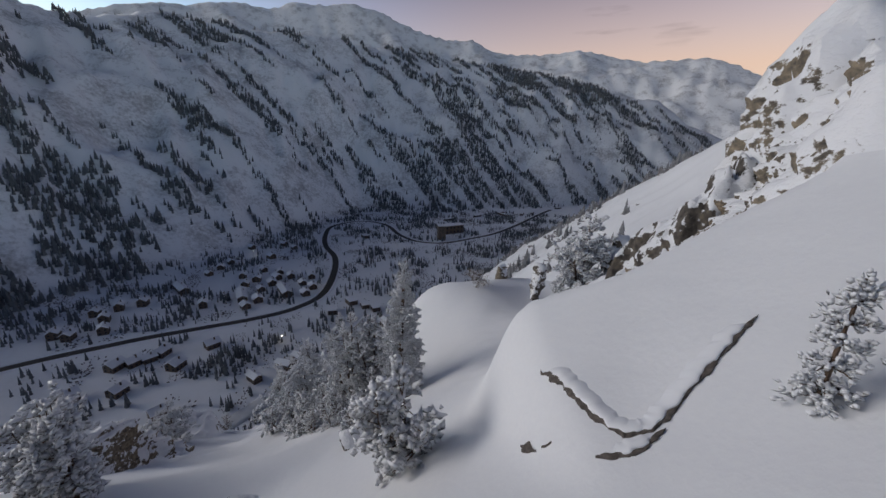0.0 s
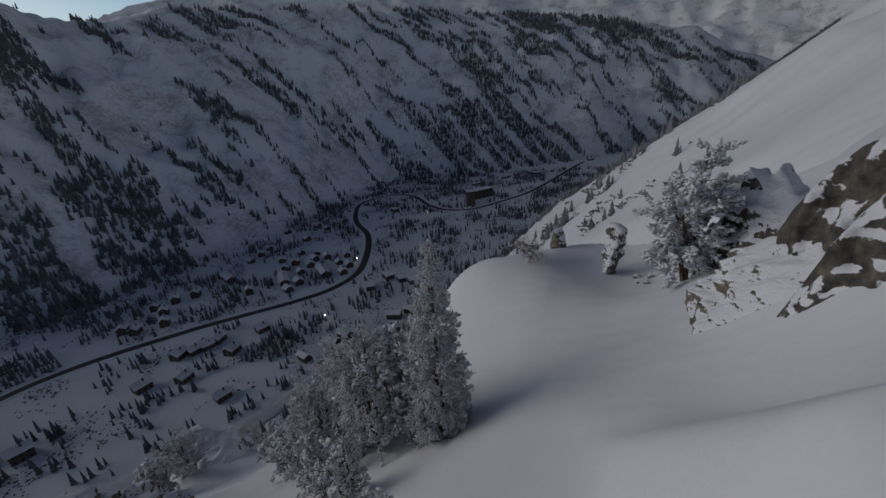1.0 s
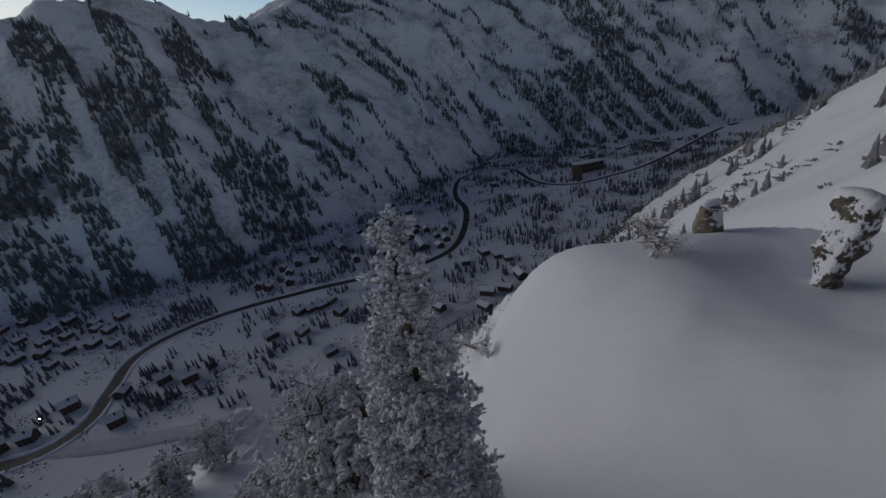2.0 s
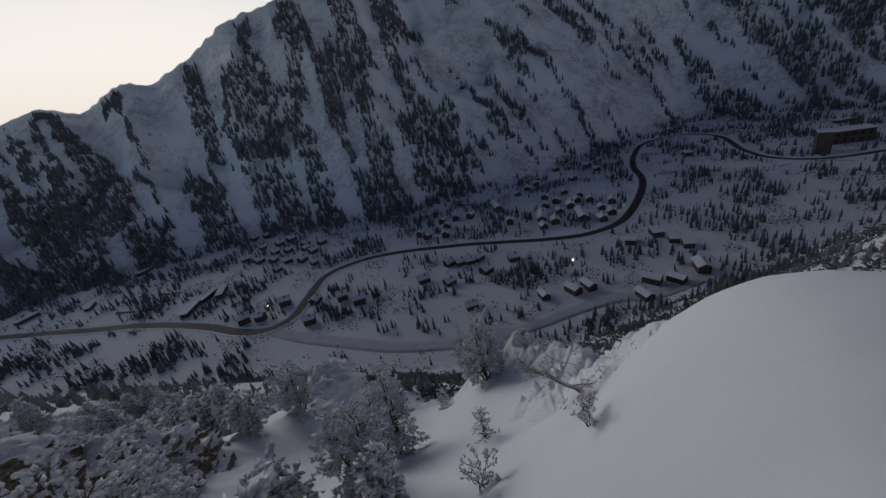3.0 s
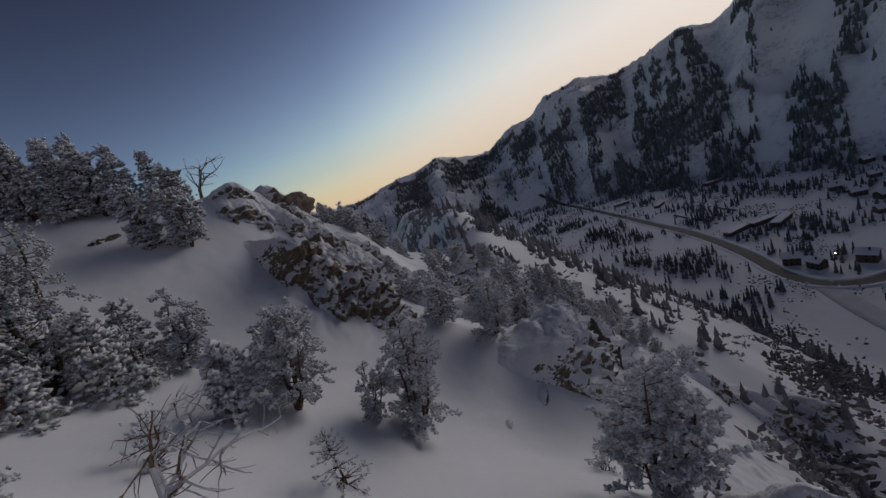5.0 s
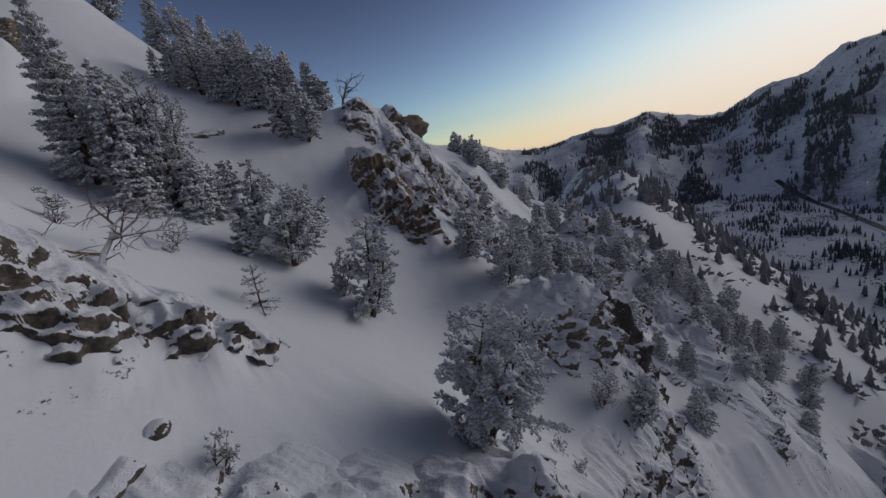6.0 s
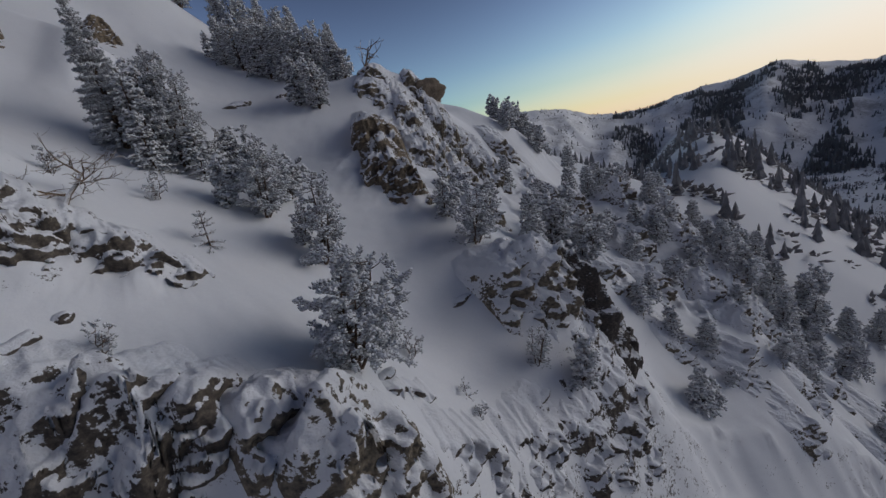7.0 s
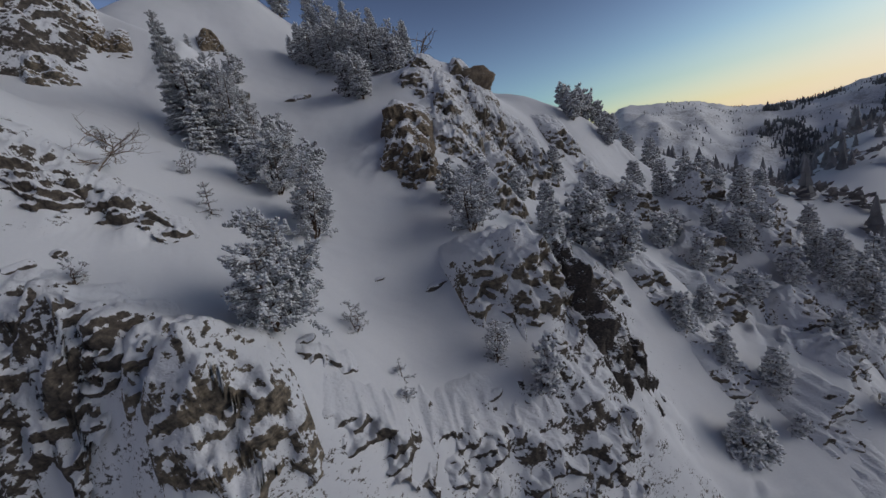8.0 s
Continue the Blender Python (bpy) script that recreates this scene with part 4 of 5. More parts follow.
# small rocks on the shelf
rock((9.3, 30.2, 173.4), (0.75, 0.65, 2.3), 171, 0, (0, 4), 4, "slim dark rock pillar plastered with snow", M_PLASTER)
rock((7.0, 35.2, 172.6), (0.75, 0.6, 1.3), 172, 30, (0, -4), 3, "snow-capped rock tooth on the edge of the shelf", M_ROCK)
for i, (x, y, z, s_) in enumerate(((10.4, 29.0, 170.6, 0.28), (10.9, 28.4, 170.6, 0.2), (10.0, 28.0, 170.3, 0.14), (10.3, 27.6, 170.2, 0.2))):
    rock((x, y, h(x, y)), (s_, s_ * 0.8, s_ * 1.5), 175 + i, 40 * i, (0, 0), 2, "small dark rock poking through the snow", M_DARKROCK)

# broken rock edge that shows in the first snow pillow
CRACKS = (((2.69, 7.21), (2.89, 6.63), (3.08, 5.85), (3.21, 5.26), (3.47, 4.75), (3.86, 4.65), (4.32, 4.88), (4.77, 5.14), (5.23, 5.36), (5.75, 5.65), (6.33, 5.92)),
          ((2.91, 4.58), (3.21, 4.42), (3.54, 4.37), (3.80, 4.50), (4.03, 4.58)), ((2.04, 6.05), (2.13, 5.82), (2.21, 5.59)), ((2.31, 5.53), (2.47, 5.43)))
ledge = new("rock_ledge")
for n_, line in enumerate(CRACKS):
    p = np.array(line)
    d = np.concatenate([[0], np.cumsum(np.hypot(*np.diff(p, axis=0).T))])
    m = int(d[-1] / 0.025) + 4
    t_ = np.linspace(0, d[-1], m)
    px_, py_ = np.interp(t_, d, p[:, 0]), np.interp(t_, d, p[:, 1])
    for _ in range(12):
        px_[1:-1], py_[1:-1] = (px_[:-2] + 2 * px_[1:-1] + px_[2:]) / 4, (py_[:-2] + 2 * py_[1:-1] + py_[2:]) / 4
    px_, py_ = px_ + 0.05 * pnoise(t_ / 0.22, t_ * 0 + n_, 305), py_ + 0.05 * pnoise(t_ / 0.19, t_ * 0 + n_ + 7, 306)
    tx, ty = np.gradient(px_), np.gradient(py_)
    tl = np.hypot(tx, ty)
    nx, ny = ty / tl, -tx / tl
    soft = np.ones(41) / 41
    nx, ny = np.convolve(np.pad(nx, 20, "edge"), soft, "valid"), np.convolve(np.pad(ny, 20, "edge"), soft, "valid")
    tl = np.hypot(nx, ny)
    nx, ny = nx / tl, ny / tl
    wide = (0.5 * smooth(0, 0.15, t_) * smooth(d[-1], d[-1] - 0.15, t_) + 0.02) * np.clip(0.22 + 0.26 * pnoise(t_ / 0.35, t_ * 0 + n_, 301) + 0.06 * pnoise(t_ / 0.09, t_ * 0 + n_, 302), 0.04, 0.65) * (0.5 if n_ == 0 else 0.5)
    rows_ = []
    for e_, up_ in ((-1.0, -0.10), (-0.9, 0.02), (-0.4, 0.055), (0.2, 0.05), (0.75, 0.03), (1.0, -0.10)):
        jx = wide * e_ + 0.012 * pnoise(t_ / 0.05, t_ * 0 + e_ * 3, 303)
        X, Y = px_ + nx * jx, py_ + ny * jx
        rows_.append(np.stack([X, Y, ground(X, Y) + up_ + 0.03 * pnoise(t_ / 0.12, t_ * 0 + e_ * 5, 304)], 1))
    v_ = np.concatenate(rows_)
    i, j = np.meshgrid(np.arange(5), np.arange(m - 1), indexing="ij")
    f_ = np.stack([i * m + j, i * m + j + 1, (i + 1) * m + j + 1, (i + 1) * m + j], -1).reshape(-1, 4)
    part("slab", (v_, f_), M_SLAB, ledge)
    if n_ > 1:
        continue
    fade = smooth(0, 0.5, t_) * smooth(d[-1], d[-1] - 0.5, t_)
    rows_ = []
    for e_, up_ in ((0.34, -0.03), (0.26, 0.015), (0.18, 0.05), (0.10, 0.08), (0.04, 0.09), (-0.01, 0.08), (-0.035, 0.055), (-0.02, 0.02), (0.03, -0.02)):
        off = -0.6 * wide - e_ * (0.45 + 0.55 * fade) + 0.03 * pnoise(t_ / 0.3, t_ * 0 + n_, 307)
        X, Y = px_ + nx * off, py_ + ny * off
        rows_.append(np.stack([X, Y, ground(X, Y) + np.where(up_ > 0, up_ * fade * (1 + 0.4 * pnoise(t_ / 0.4, t_ * 0 + n_, 308)) - 0.03 * (1 - fade), up_)], 1))
    i, j = np.meshgrid(np.arange(8), np.arange(m - 1), indexing="ij")
    f_ = np.stack([i * m + j, i * m + j + 1, (i + 1) * m + j + 1, (i + 1) * m + j], -1).reshape(-1, 4)
    part("snow_lip", (np.concatenate(rows_), f_), M_SNOW, ledge, "overhanging snow lip").data.shade_smooth()
tagged(ledge, "broken dark rock ledge showing through deep snow", "rock")

# ---- near trees ----
FROST = "spruce thickly covered in rime and snow"
PINE = "bushy mountain pine white with rime"
SHRUB = "small rime-covered pine shrub in the snow"
# x, y, height, spread, kind (s spruce, p pine), seed
# beside the first shelf
SHELF_TREES = ((-2.0, 20.0, 9.4, 1.75, "s", 1), (-5.4, 21.0, 7.4, 2.2, "p", 2), (-6.6, 21.8, 3.4, 1.3, "s", 3), (-7.6, 21.4, 2.6, 1.0, "s", 4), (-11.6, 22.8, 2.8, 1.6, "p", 5),
    (-5.4, 16.9, 2.6, 1.1, "p", 6), (-7.0, 17.8, 1.8, 0.9, "p", 7), (11.0, 25.2, 7.0, 2.9, "p", 10), (-0.9, 8.4, 3.1, 1.5, "p", 12), (5.7, 4.0, 2.0, 0.26, "s", 13),
    (-3.4, 20.7, 6.0, 1.7, "p", 140), (-4.3, 22.8, 3.6, 1.1, "s", 141), (-8.2, 19.6, 3.0, 1.1, "s", 142), (9.0, 20.4, 0.7, 0.4, "p", 94), (-3.3, 13.4, 2.2, 1.3, "p", 55))
# on the open snow above the cliff
SNOW_TREES = ((-10.3, 25.6, 4.4, 1.9, "p", 8), (-8.3, 25.4, 3.0, 1.0, "p", 14), (-13.2, 28.6, 5.2, 1.7, "p", 15), (-12.2, 27.4, 2.6, 0.8, "p", 16), (-8.5, 30.6, 1.9, 0.75, "s", 17),
    (-5.8, 27.5, 1.4, 0.85, "p", 18), (-9.2, 20.4, 3.7, 1.2, "p", 19), (-14.2, 37.2, 5.0, 2.4, "p", 9), (-23.1, 27.1, 4.0, 1.9, "p", 11), (-22.2, 23.8, 3.2, 1.5, "p", 20),
    (-7.1, 37.7, 1.1, 0.65, "p", 21), (-3.4, 30.2, 1.2, 0.7, "p", 22), (-16.4, 34.6, 1.6, 1.0, "p", 23))
# on the bench below the ribs
BENCH_TREES = ((-60.0, 24.6, 3.4, 1.4, "p", 124), (-63.6, 23.0, 4.4, 1.6, "s", 125), (-68.0, 23.4, 5.0, 1.8, "p", 126), (-73.0, 22.0, 5.4, 2.0, "s", 127), (-76.0, 14.0, 5.6, 2.0, "p", 128), (-79.0, 18.0, 5.6, 2.1, "s", 129), (-82.0, 12.0, 5.4, 2.0, "p", 130),
    (-75.0, 8.0, 5.8, 2.0, "s", 131), (-54.6, 28.0, 3.0, 1.2, "s", 132), (-49.0, 29.0, 2.4, 1.0, "p", 133), (-71.0, 27.0, 4.4, 1.8, "p", 134), (-64.0, 29.6, 3.0, 1.3, "s", 135), (-80.0, 24.0, 5.0, 2.0, "p", 136), (-86.0, 18.0, 5.4, 2.1, "s", 137))
# on the skyline
SKYLINE_TREES = ((-10.4, 1.2, 6.4, 1.8, "p", 24), (-9.0, 0.2, 5.6, 1.7, "s", 25), (-12.2, 2.2, 6.2, 1.8, "s", 26), (-13.8, 3.0, 6.4, 1.9, "p", 27), (-15.4, 3.6, 5.6, 1.5, "s", 28),
    (-17.4, 4.2, 5.0, 1.5, "s", 29), (-18.4, 4.6, 3.6, 1.4, "p", 30), (-7.4, -1.2, 6.0, 2.0, "p", 31), (-5.4, -2.6, 5.2, 1.6, "s", 32), (-3.6, -3.8, 2.8, 0.55, "s", 33),
    (-14.9, 11.4, 4.6, 1.9, "p", 34), (-13.2, 10.4, 4.4, 1.3, "p", 35))
# on the steep slope round the large outcrop
OUTCROP_TREES = ((-29.2, 23.6, 5.2, 1.3, "s", 41), (-33.7, 23.2, 4.2, 2.0, "p", 42), (-31.6, 22.0, 4.2, 1.9, "p", 43), (-25.0, 35.0, 2.9, 1.1, "p", 44), (-23.0, 34.3, 2.3, 0.8, "p", 45),
    (-37.6, 31.0, 3.5, 1.1, "s", 46), (-39.0, 30.9, 2.3, 0.8, "s", 47), (-39.6, 26.6, 3.1, 0.9, "s", 48), (-41.9, 29.9, 1.3, 0.7, "p", 49), (-18.5, 35.9, 0.9, 0.35, "s", 50),
    (-18.7, 36.8, 0.6, 0.4, "p", 51), (-34.0, 8.8, 3.5, 1.1, "s", 52), (-28.0, 18.0, 3.0, 1.3, "p", 53), (-24.8, 19.6, 2.6, 1.2, "p", 54))
# along the far ribs
RIB_TREES = ((-43.8, 13.6, 3.6, 1.6, "p", 56), (-52.2, 13.8, 3.2, 1.6, "p", 57), (-55.3, 18.3, 6.5, 2.1, "s", 58), (-57.8, 19.3, 5.4, 1.8, "p", 59), (-42.4, -5.4, 4.2, 1.6, "p", 91),
    (-43.8, -6.4, 4.4, 1.5, "p", 92), (-45.4, -6.6, 4.0, 1.4, "s", 93), (-69.4, 14.5, 6.6, 2.4, "s", 95), (-67.0, 11.0, 6.0, 2.3, "s", 96), (-72.0, 18.0, 6.0, 2.4, "p", 97),
    (-70.3, 8.1, 6.0, 2.6, "p", 98), (-61.5, 21.0, 5.0, 1.8, "s", 99), (-64.5, 19.0, 5.2, 1.7, "p", 100))
# upper wood
UPPER_TREES = ((-3.6, -17.0, 7.5, 2.0, "s", 60), (-6.4, -16.0, 8.2, 2.3, "p", 61), (-9.0, -18.0, 8.6, 2.0, "s", 62), (-11.6, -15.4, 8.0, 2.4, "p", 63), (-13.6, -17.6, 9.0, 2.1, "s", 64),
    (-16.4, -14.6, 8.0, 2.2, "p", 65), (-18.6, -16.4, 8.4, 1.9, "s", 66), (0.6, -15.0, 7.0, 2.2, "p", 67), (3.8, -13.6, 7.6, 1.9, "s", 68), (7.2, -12.4, 6.6, 2.2, "p", 69),
    (-12.0, -8.6, 7.2, 2.0, "s", 70), (-9.0, -9.4, 7.0, 2.2, "p", 71))
# in the gullies beyond
GULLY_TREES = ((-35.0, 13.6, 3.6, 1.3, "s", 29), (-38.0, 9.6, 3.2, 1.4, "p", 30), (-37.6, 25.2, 2.6, 1.1, "s", 32), (-42.0, 15.0, 3.6, 1.5, "p", 34), (-41.0, -8.0, 3.8, 1.5, "p", 38),
    (-43.6, -9.4, 4.2, 1.5, "s", 39), (-46.6, -8.6, 3.6, 1.5, "p", 40), (-36.6, 19.6, 3.0, 1.2, "s", 46), (-44.4, 17.0, 3.4, 1.4, "p", 47), (-47.6, 14.0, 3.8, 1.4, "s", 48),
    (-51.6, 18.4, 3.8, 1.6, "p", 49), (-55.6, 16.4, 4.2, 1.5, "s", 50), (-44.0, -14.6, 5.0, 2.0, "p", 74), (-46.6, -16.4, 5.2, 1.7, "s", 75))
GULLY_TREES_B = ((-49.0, -12.8, 4.6, 2.0, "p", 76), (-52.4, -14.0, 4.6, 1.8, "p", 77), (-33.6, 19.4, 4.0, 1.8, "p", 80), (-62.0, 8.6, 5.4, 1.8, "s", 81), (-64.0, 12.0, 5.0, 1.9, "p", 82),
    (-60.4, 14.4, 5.4, 1.7, "s", 83), (-66.0, 16.0, 5.0, 1.9, "p", 84), (-58.6, 6.0, 5.4, 1.8, "s", 85), (-56.0, 2.0, 4.8, 1.8, "p", 87), (-42.6, 27.4, 3.0, 1.1, "s", 105),
    (-45.0, -2.4, 4.4, 1.7, "p", 113), (-47.4, 5.6, 4.6, 1.5, "s", 114), (-51.6, 6.0, 4.4, 1.8, "p", 115), (-53.6, 9.8, 4.6, 1.6, "s", 116))
GULLY_TREES_C = ((-41.6, 9.6, 3.8, 1.6, "p", 117), (-43.4, 7.2, 4.4, 1.4, "s", 118), (-55.4, -2.6, 4.6, 1.8, "p", 119), (-52.4, -6.4, 4.8, 1.6, "s", 120), (-40.0, -1.6, 3.8, 1.6, "p", 121),
    (-58.8, 16.6, 4.4, 1.7, "p", 122), (-49.6, 15.0, 4.0, 1.5, "s", 123), (-50.6, 24.0, 3.4, 1.2, "s", 107), (-54.0, 26.4, 3.6, 1.5, "p", 109), (-45.6, 20.6, 3.2, 1.4, "p", 111),
    (-40.4, 23.4, 2.8, 1.0, "s", 112))
for x, y, hgt, spread, kind, seed in SHELF_TREES + BENCH_TREES + SNOW_TREES + SKYLINE_TREES + OUTCROP_TREES + RIB_TREES + UPPER_TREES + GULLY_TREES + GULLY_TREES_B + GULLY_TREES_C:
    place = (x, y, h(x, y) - 0.1)
    big = hgt > 3.8 and y > 20
    away = min(math.hypot(x - r_[1], y - r_[2]) for r_ in PATH) > 24
    close = seed in (1, 2, 8, 9, 10, 11, 13, 15, 19)
    dens = 55 if seed == 13 else 75 if seed == 1 else 66 if seed == 9 else 50 if seed == 2 else 46 if seed in (8, 11, 15, 19) else 36 if seed == 10 else 5.5 if away else 13 if big else 9
    size = 0.13 if seed in (1, 2) else 0.17 if seed in (8, 9, 11, 15, 19) else 0.33 if away else 0.25 if hgt > 2.6 else 0.13 if hgt > 1.95 else 0.10
    if kind == "s":
        tree("spruce", spruce_parts(hgt, spread, seed, dens, size * 1.05, size * 0.36, 0.6 if close else 0.5, None, close), place, 40 * seed, FROST, "tree")
    else:
        lean = (-0.16, 0.10) if y > 20 and seed not in (2, 10) else (0.0, 0.0)
        tree("mountain_pine" if hgt > 2 else "pine_shrub", pine_parts(hgt, spread, seed, 3 if hgt < 2 else 5, dens * (0.62 if big else 0.85), size, size * 0.42, 0.6 if close else 0.5, lean, 0.12, close), place, 0,
             PINE if hgt > 2 else SHRUB, "tree" if hgt > 2 else "shrub")

dead_tree("dead_tree", (3.5, 31.5, h(3.5, 31.5) - 0.1), 2.0, ((0.75, 0.2),), 3, 0, "bare dead pine coated with rime on the shelf", 1.0, 4)
dead_tree("dead_tree", (-4.9, 33.2, h(-4.9, 33.2) + 0.1), 2.3, ((0.05, -0.8),), 8, 0, "leaning weathered snag on a dark rock", 0.8, 3)
dead_tree("dead_tree", (-21.0, 2.8, h(-21.0, 2.8) - 0.1), 3.6, ((0.05, 0.0),), 12, 0, "bare forked trunk among the frosted trees", 0.5, 2)


# ---- valley: roads ----
ROAD = ((-900, -300), (-802, -215), (-670, -117), (-555, -37), (-480, 15), (-403, 55), (-354, 73), (-330, 90), (-328, 115), (-350, 143), (-374, 177), (-366, 216), (-336, 255), (-282, 294), (-231, 322), (-187, 346),
        (-155, 373), (-137, 413), (-142, 483), (-161, 561), (-195, 628), (-217, 700), (-225, 780), (-180, 840), (-116, 812), (-73, 720), (-34, 672), (13, 666), (66, 700), (130, 761), (200, 860), (275, 980), (350, 1090))
BYPASS = ((-345, 86), (-289, 102), (-251, 117), (-205, 137), (-165, 165), (-135, 198), (-110, 240), (-88, 270), (-66, 285), (-40, 330))


def spline(points, per=10):
    p = np.array(points, float)
    p = np.vstack([2 * p[0] - p[1], p, 2 * p[-1] - p[-2]])
    out = []
    for i in range(1, len(p) - 2):
        for t_ in np.linspace(0, 1, per, endpoint=False):
            a_, b, c, d = p[i - 1], p[i], p[i + 1], p[i + 2]
            out.append(0.5 * (2 * b + (c - a_) * t_ + (2 * a_ - 5 * b + 4 * c - d) * t_ ** 2 + (3 * b - a_ - 3 * c + d) * t_ ** 3))
    return np.array(out)


def ribbon(points, widths, lift):
    """A strip with edges that turn down into the snow, laid on the ground."""
    c = spline(points)
    d = np.gradient(c, axis=0)
    d /= np.linalg.norm(d, axis=1, keepdims=True)
    nrm = np.stack([-d[:, 1], d[:, 0]], 1)
    rows = []
    mid = ground(c[:, 0], c[:, 1])
    for off, dz in widths:
        q = c + nrm * off
        zz = np.maximum(ground(q[:, 0], q[:, 1]), mid - 1.0) + lift + dz
        rows.append(np.column_stack([q, zz]))
    n, m = len(c), len(widths)
    v = np.concatenate(rows)
    i, j = np.meshgrid(np.arange(n - 1), np.arange(m - 1), indexing="ij")
    f = np.stack([j * n + i, j * n + i + 1, (j + 1) * n + i + 1, (j + 1) * n + i], -1).reshape(-1, 4)
    return v, f


v, f = ribbon(ROAD, ((-4.6, -1.2), (-4.2, 0.0), (0, 0.08), (4.2, 0.0), (4.6, -1.2)), 0.55)
tagged(mesh_object("road", v, f, M_ASPHALT, False), "wet dark valley road winding between snowbanks", "road", kind="structure")
for side in (-1, 1):
    w = [(side * a_, b) for a_, b in ((4.4, -0.8), (5.2, 0.5), (6.6, 0.7), (8.6, -0.9))]
    v, f = ribbon(ROAD, w if side > 0 else w[::-1], 0.55)
    tagged(mesh_object("snowbank", v, f, M_SNOW), "ploughed snowbank along the road", "snowbank", kind="structure")
v, f = ribbon(BYPASS, ((-7, -1.5), (-6, 0.2), (-2, 0.0), (2, 0.0), (6, 0.2), (7, -1.5)), 0.4)
tagged(mesh_object("bypass_road", v, f, M_TRACK, True), "snow-covered side road with worn tracks", "road", kind="structure")

# ---- valley: buildings ----
protos = {
    "small": cabin(8.5, 10, 5.0, 2.5, 2, "dark timber cabin with a snow-laden gable roof"),
    "tall": cabin(8, 10, 6.5, 2.6, 2, "square timber chalet with a snow-laden gable roof"),
    "row": cabin(10, 32, 6.0, 2.4, 2, "long timber lodge with a snowy pitched roof", "lodge", "lodge"),
    "flat": cabin(11, 17, 6.0, 0.0, 2, "low lodge with a flat snow-covered roof", "lodge", "lodge", None, True),
    "hall": cabin(9, 30, 5.0, 0.0, 1, "long low service building with a snowy roof", "building", "service_building", None, True),
    "wide": cabin(9, 15, 6.5, 2.2, 2, "wide timber lodge with a snowy pitched roof", "lodge", "lodge"),
    "tower": cabin(15, 22, 27.0, 0.0, 9, "concrete hotel tower of nine floors with a snowy roof", "hotel", "hotel", M_CONCRETE, True),
}
VILLAGE = {
    "cabins inside the bend": ("small", 35, ((-309, 596), (-265, 621), (-241, 603), (-305, 469), (-304, 495), (-303, 519), (-256, 549), (-257, 464), (-240, 436), (-234, 454), (-209, 442), (-211, 462), (-215, 483), (-214, 422), (-208, 372), (-203, 390), (-171, 444), (-167, 468), (-156, 411), (-154, 432), (-195, 468), (-241, 489),)),
    "long lodges": ("row", 40, ((-183, 416), (-306, 415),)),
    "houses along the road": ("tall", 15, ((-319, 373), (-335, 361), (-347, 346), (-330, 300), (-310, 313), (-345, 302), (-254, 372),)),
    "lodges by the road": ("flat", 20, ((-111, 366), (-96, 390), (-79, 381), (-66, 375),)),
    "lodges by the creek": ("wide", 75, ((-74, 302), (-59, 310), (-72, 278), (-113, 274), (-121, 263), (-138, 246),)),
    "cabins under the forest": ("small", 10, ((-620, 188), (-608, 204), (-547, 198), (-545, 215), (-482, 207), (-476, 230), (-562, 178), (-520, 179), (-505, 192), (-544, 145), (-513, 154), (-492, 165), (-467, 174), (-447, 185), (-421, 188), (-454, 154), (-498, 215), (-459, 207),)),
    "service buildings": ("hall", 50, ((-476, 78), (-460, 55), (-469, 91), (-627, -23), (-686, -84), (-693, 47),)),
    "houses at the road fork": ("tall", -30, ((-360, 121), (-301, 118), (-368, 82), (-356, 94), (-307, 157), (-284, 162),)),
    "houses beside the creek": ("small", -20, ((-254, 219), (-226, 227), (-182, 206), (-207, 260), (-235, 269), (-253, 257), (-197, 292), (-231, 278), (-243, 263),)),
    "buildings up the valley": ("hall", -40, ((30, 884), (107, 940), (233, 984), (268, 1009), (371, 1106), (176, 993),)),
}
rng = np.random.RandomState(4)
HOUSES = []
for group, (kind, turn, places) in VILLAGE.items():
    for x, y in places:
        ob = copy_thing(protos[kind], pose(x, y, h(x, y) + 0.2, 0, 0, turn + rng.uniform(-22, 22)) @ Matrix.Scale(rng.uniform(0.9, 1.12) * (0.8 if kind in ("wide", "flat", "hall") else 1.0), 4))
        tagged(ob, group=group)
        HOUSES.append((x, y))
x, y = 10, 700
protos["tower"].matrix_basis = pose(x, y, h(x, y), 0, 0, 8)
copy_thing(protos["flat"], pose(34, 752, h(34, 752), 0, 0, -60) @ Matrix.Diagonal((1.6, 2.6, 2.8, 1)))
HOUSES += [(x, y), (44, 745)]
for k in ("small", "tall", "row", "flat", "hall", "wide"):
    x, y = {"small": (-330, 140), "tall": (-328, 335), "row": (-226, 400), "flat": (-137, 691), "wide": (-48, 335), "hall": (180, 960)}[k]
    protos[k].matrix_basis = pose(x, y, h(x, y) + 0.2, 0, 0, 30)
    HOUSES.append((x, y))
HOUSES = np.array(HOUSES, float)
ROADLINE = np.vstack([spline(ROAD, 6), spline(BYPASS, 6)])


# ---- woods ----
def clear_of(x, y, pts, dist):
    ok = np.ones(len(x), bool)
    for px, py in pts:
        ok &= (x - px) ** 2 + (y - py) ** 2 > dist * dist
    return ok


def fir_shape(sides=5):
    vs, fs = [], []
    for z0, z1, r0 in ((0.05, 0.55, 0.20), (0.32, 0.80, 0.145), (0.6, 1.0, 0.09)):
        n = len(vs)
        for i in range(sides):
            g = 2 * math.pi * i / sides + z0 * 3
            vs.append((r0 * math.cos(g), r0 * math.sin(g), z0 + 0.03 * (i % 2)))
        vs.append((0, 0, z1))
        fs += [(n + i, n + (i + 1) % sides, n + sides) for i in range(sides)]
    return np.array(vs), np.array(fs)


